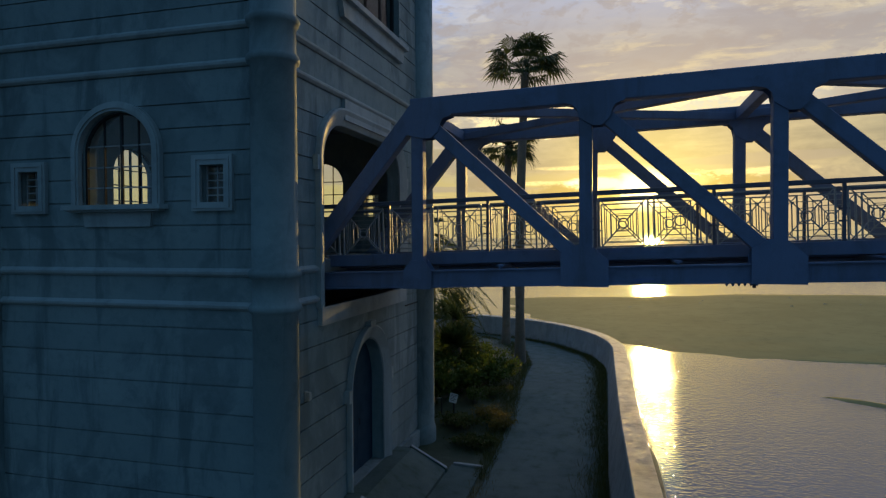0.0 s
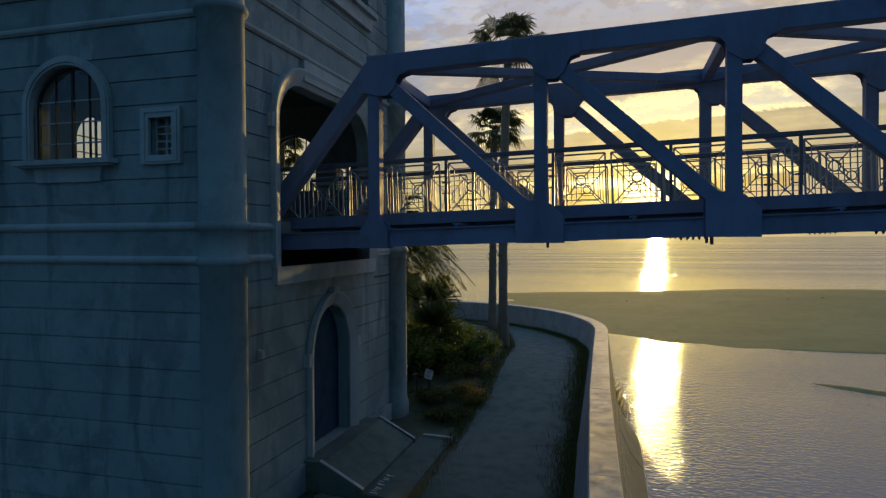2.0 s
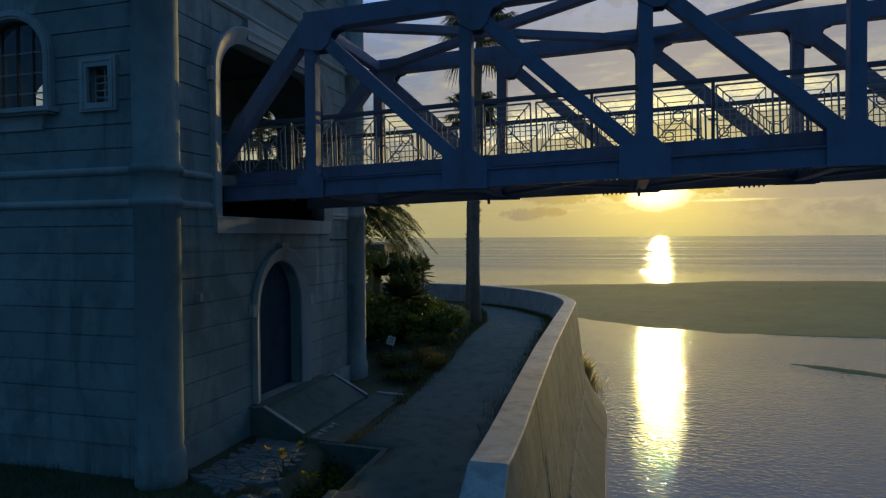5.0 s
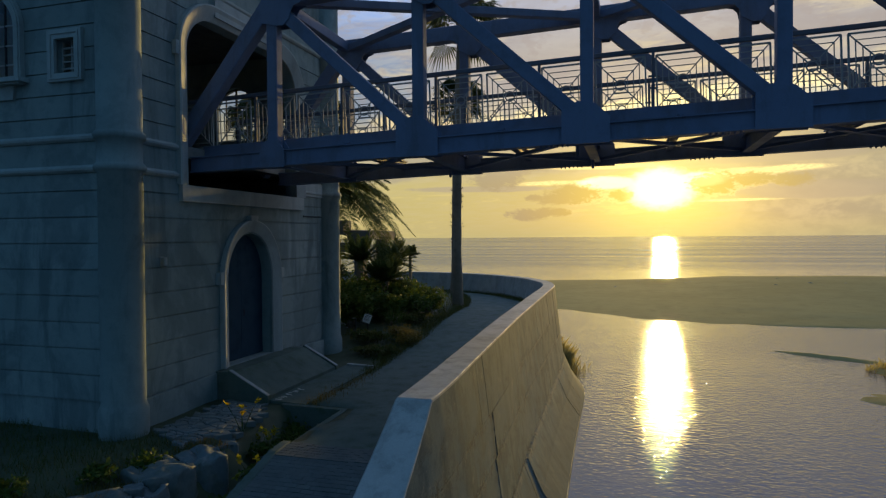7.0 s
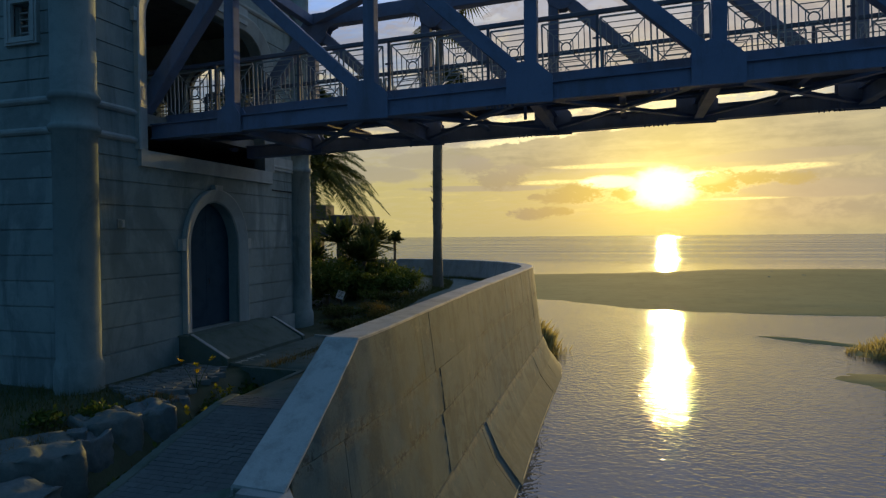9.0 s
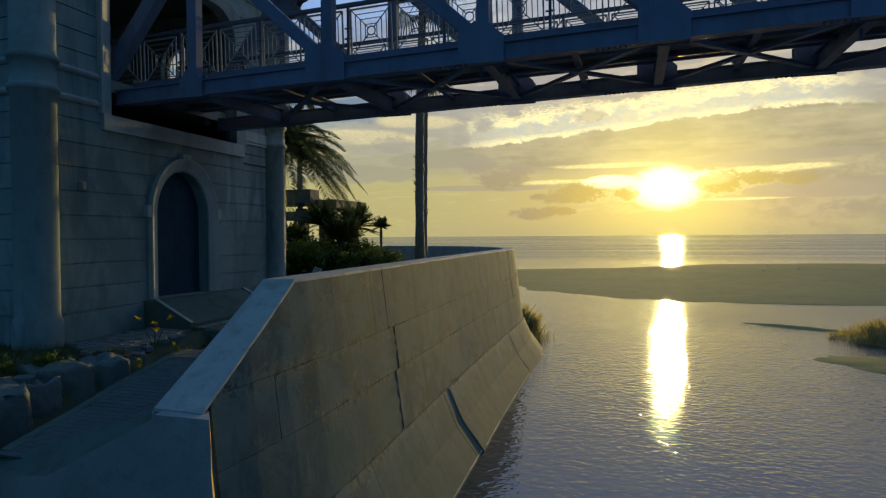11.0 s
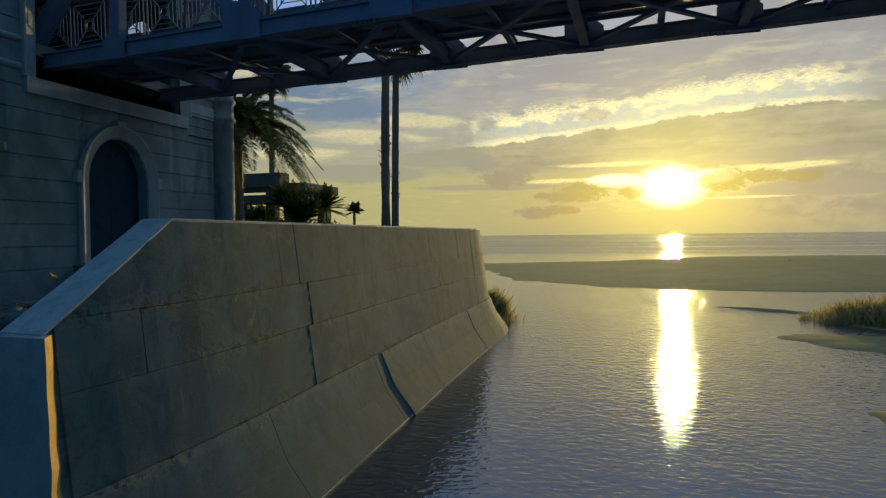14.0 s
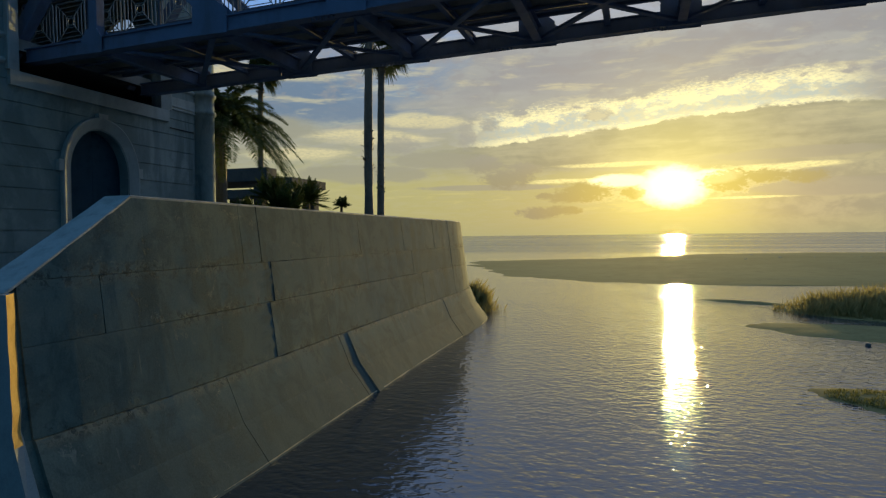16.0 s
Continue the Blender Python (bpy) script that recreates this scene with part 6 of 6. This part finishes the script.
GRAVEL = surface("dark_gravel", ((0.30, 0.24, 0.10), (0.37, 0.30, 0.13), (0.19, 0.16, 0.07)), grain=9, bump=0.1, spec=0.05, rough=(0.95, 1.0))
bank("sandbank_long", (21.7, 16.8, 5.4, 2.2, radians(-17)), 0.10, "bare grey-brown sandbank in the river", GRAVEL, 2.0)
bank("sandbank_reeds", (25.0, 22.6, 6.4, 2.9, radians(-12)), 0.22, "low bank under the reeds", GRAVEL, 5.0)
bank("sandbank_spit", (18.2, 26.8, 2.9, 0.5, radians(-31)), 0.09, "thin dark spit in the river", GRAVEL, 7.0)
bank("gravel_bank", (18.9, 6.4, 2.5, 1.15, radians(-22)), 0.09, "weedy gravel bank at the waterline", GRAVEL, 9.0)


def reeds(name, label, spots, tall, seed, material=None):
    rnd = random.Random(seed)
    verts, faces = [], []
    for x, y, z, f in spots:
        h, yaw = rnd.uniform(*tall) * f, rnd.uniform(0, math.pi)
        thin = 0.010
        ax, ay = math.cos(yaw) * thin, math.sin(yaw) * thin
        bx, by = rnd.gauss(0.05, 0.22) * h, rnd.gauss(0, 0.22) * h
        k = len(verts)
        verts += [(x - ax, y - ay, z), (x + ax, y + ay, z), (x + bx * 0.4 + ax, y + by * 0.4 + ay, z + h * 0.6), (x + bx, y + by, z + h)]
        faces += [(k, k + 1, k + 2), (k, k + 2, k + 3)]
    mesh = bpy.data.meshes.new(name)
    mesh.from_pydata(verts, [], faces)
    mesh.materials.append(material or REED)
    return tagged(new(name, mesh), label, "reeds", kind="stuff")


rnd = random.Random(14)
spots = []
while len(spots) < 8000:
    u, v = rnd.uniform(-1, 1), rnd.uniform(-1, 1)
    r = u * u + v * v
    if r < 1 and noise.noise(Vector((u * 4, v * 4, 2))) > -0.35:
        a, b, t = 6.5 * u, 2.8 * v, radians(-12)
        spots.append((24.9 + a * math.cos(t) - b * math.sin(t), 22.6 + a * math.sin(t) + b * math.cos(t), WATER_Z - 0.05, (1 - r) ** 0.5))
reeds("reed_bed", "ochre reed bed on the river bank", spots, (0.6, 1.6), 15)
spots = []
for k in range(2600):
    turn, reach = radians(rnd.gauss(33, 4.5)), 10.75 + abs(rnd.gauss(0, 0.42))
    x, y = -4.4 + reach * math.cos(turn), 15.6 + reach * math.sin(turn)
    spots.append((x, y, WATER_Z - 0.1, max(0.35, 1.0 - 0.45 * (reach - 10.75)) * max(0.5, 1 - 0.006 * (math.degrees(turn) - 33) ** 2)))
reeds("wall_reeds", "reeds at the foot of the sea wall", spots, (0.7, 1.7), 16)


def debris(seed, count):
    rnd = random.Random(seed)
    for k in range(count):
        x, y = rnd.uniform(2, 40), rnd.uniform(68, 79)
        bm = bmesh.new()
        long, r = rnd.uniform(0.06, 0.18), rnd.uniform(0.02, 0.035)
        add_tube(bm, [(-long, 0, 0), (0, 0.04, 0.03), (long, 0, 0)], [r * 0.5, r, r * 0.6], 6)
        ob = tagged(finish(bm, "driftwood", COPE), "pale bit of driftwood lying on the sand bar", "driftwood", "debris on the sand bar")
        ob.matrix_basis = pose(x, y, max(bed_height(x, y), WATER_Z) + r * 0.6, 0, 0, rnd.uniform(0, 180))


rnd = random.Random(31)
spots = []
while len(spots) < 6000:
    u, v = rnd.uniform(-1, 1), rnd.uniform(-1, 1)
    if u * u + v * v < 0.95 and noise.noise(Vector((u * 7, v * 5, 8))) > -0.3:
        a, b, t = 2.45 * u, 1.1 * v, radians(-22)
        spots.append((18.9 + a * math.cos(t) - b * math.sin(t), 6.4 + a * math.sin(t) + b * math.cos(t), WATER_Z + 0.02, 1 - 0.5 * (u * u + v * v)))
reeds("bank_weeds", "short yellow-green weeds on the gravel bank", spots, (0.05, 0.15), 18, leaf("bank_weed", (0.16, 0.17, 0.06), (0.30, 0.28, 0.10), 0.5))
debris(5, 16)
for k, (x, y) in enumerate(((19.6, 14.2), (22.0, 12.0), (23.4, 11.6))):
    boulder((x, y, WATER_Z + 0.02), (0.07, 0.06, 0.09), 60 + k, "small dark stone breaking the water")


# ---- wall courses, paving stones and blocks ----
for name, (place, u0, u1, holes) in SIDES.items():
    wall = tower_walls[name]
    for z0, z1 in COURSES:
        gap = 0.012
        bm = bmesh.new()
        inset = 0.0 if place in (south, north) else 0.032
        add_wall_strip(bm, u0 + inset, u1 - inset, z0 + gap, z1 - gap, holes, place, 0.0, 0.034)
        part("course", bm, RENDER, wall)

FLAG = surface("paving_flag", ((0.15, 0.18, 0.19), (0.20, 0.23, 0.235), (0.10, 0.12, 0.125)), grain=40, bump=0.4, random_tint=0.5, spec=0.15)
crazy = tagged(new("crazy_paving"), "pale crazy-paved stone apron beside the tower", "paving", kind="structure")
rnd = random.Random(23)
area = [(0.42, 0.30), (1.15, -0.10), (1.75, 0.55), (1.70, 1.60), (1.25, 2.40), (0.42, 2.42)]


def inside(x, y, poly):
    hit = False
    for k in range(len(poly)):
        (x0, y0), (x1, y1) = poly[k - 1], poly[k]
        if (y0 > y) != (y1 > y) and x < (x1 - x0) * (y - y0) / (y1 - y0) + x0:
            hit = not hit
    return hit


cells = {}
for i in range(-2, 12):
    for j in range(-4, 20):
        cells[i, j] = (0.35 + 0.15 * (i + 0.5 * (j % 2)) + rnd.uniform(-0.055, 0.055), -0.2 + 0.135 * j + rnd.uniform(-0.05, 0.05))
for (i, j), (x, y) in cells.items():
    if (i + 1, j) not in cells or (i, j + 1) not in cells or (i + 1, j + 1) not in cells or not inside(x + 0.07, y + 0.06, area):
        continue
    quad = [Vector(cells[c]) for c in ((i, j), (i + 1, j), (i + 1, j + 1), (i, j + 1))]
    mid = sum(quad, Vector((0, 0))) / 4
    lift = rnd.uniform(0.0, 0.015)
    bm = bmesh.new()
    ring0, ring1, ring2 = [], [], []
    for q in quad:
        away = q - mid
        p = mid + away * (1 - 0.008 / away.length)
        c = mid + away * (1 - 0.022 / away.length)
        base = ground_height(mid.x, mid.y)
        ring0.append(bm.verts.new((p.x, p.y, base - 0.05))), ring1.append(bm.verts.new((p.x, p.y, base + 0.03 + lift))), ring2.append(bm.verts.new((c.x, c.y, base + 0.042 + lift)))
    for a, b in ((ring0, ring1), (ring1, ring2)):
        for k in range(4):
            bm.faces.new((a[k], a[(k + 1) % 4], b[(k + 1) % 4], b[k]))
    bm.faces.new(ring2)
    part("stone", bm, FLAG, crazy)

# block paving on the lower end of the path
blocks = tagged(new("block_paving"), "worn grey block paving on the ramp", "paving", kind="structure")
bm = box((-0.098, -0.048, -0.03), (0.098, 0.048, 0.0), 0.004)
block_mesh = bpy.data.meshes.new("block")
bm.to_mesh(block_mesh)
bm.free()
BLOCK = surface("paving_block", ((0.075, 0.105, 0.112), (0.105, 0.135, 0.138), (0.055, 0.075, 0.078)), grain=40, bump=0.4, random_tint=0.5)
block_mesh.materials.append(BLOCK)
made, spare_v, spare_f = 0, [], []
for j in range(48):
    y = 0.30 - 0.10 * j
    left, right = path_edge(y) + 0.05, wall_line(y) - 0.58
    x = left + (0.1 if j % 2 else 0.0)
    while x < right:
        if y < -3.25 - 0.33 * max(0.0, 5.6 - x):
            x += 0.2
            continue
        slope = math.degrees(math.atan(0.16 * ease(x, 1.9, 2.9))) if y < -0.2 else 0
        m = pose(x, y, ground_height(x, y) + 0.048 + 0.006 * noise.noise(Vector((x * 3, y * 3, 9))), slope, 0, rnd.uniform(-1.5, 1.5))
        if -3.2 < y < -0.4 and made < 296:
            shared("block", block_mesh, blocks, m)
            made += 1
        else:
            k = len(spare_v)
            spare_v += [m @ v.co for v in block_mesh.vertices]
            spare_f += [[k + v for v in p.vertices] for p in block_mesh.polygons]
        x += 0.2
bm = bmesh.new()
ledge = []
for k in range(30):
    y = 0.35 - 0.125 * k
    x = path_edge(y) - 0.03
    ledge.append([bm.verts.new((x + u, y, ground_height(x + 0.1, y) + v)) for u, v in ((0.0, -0.5), (0.0, 0.052), (0.02, 0.062), (0.14, 0.062), (0.155, 0.052), (0.155, -0.1))])
for a, b in zip(ledge, ledge[1:]):
    for k in range(5):
        bm.faces.new((a[k], b[k], b[k + 1], a[k + 1]))
bm.faces.new(ledge[0]), bm.faces.new(ledge[-1][::-1])
part("edging", bm, PATHMAT, blocks, "dark worn concrete edging")
mesh = bpy.data.meshes.new("outer_blocks")
mesh.from_pydata(spare_v, [], spare_f)
mesh.materials.append(BLOCK)
rest = new("outer_blocks", mesh)
rest.parent = blocks
rest["kind"] = "stuff"
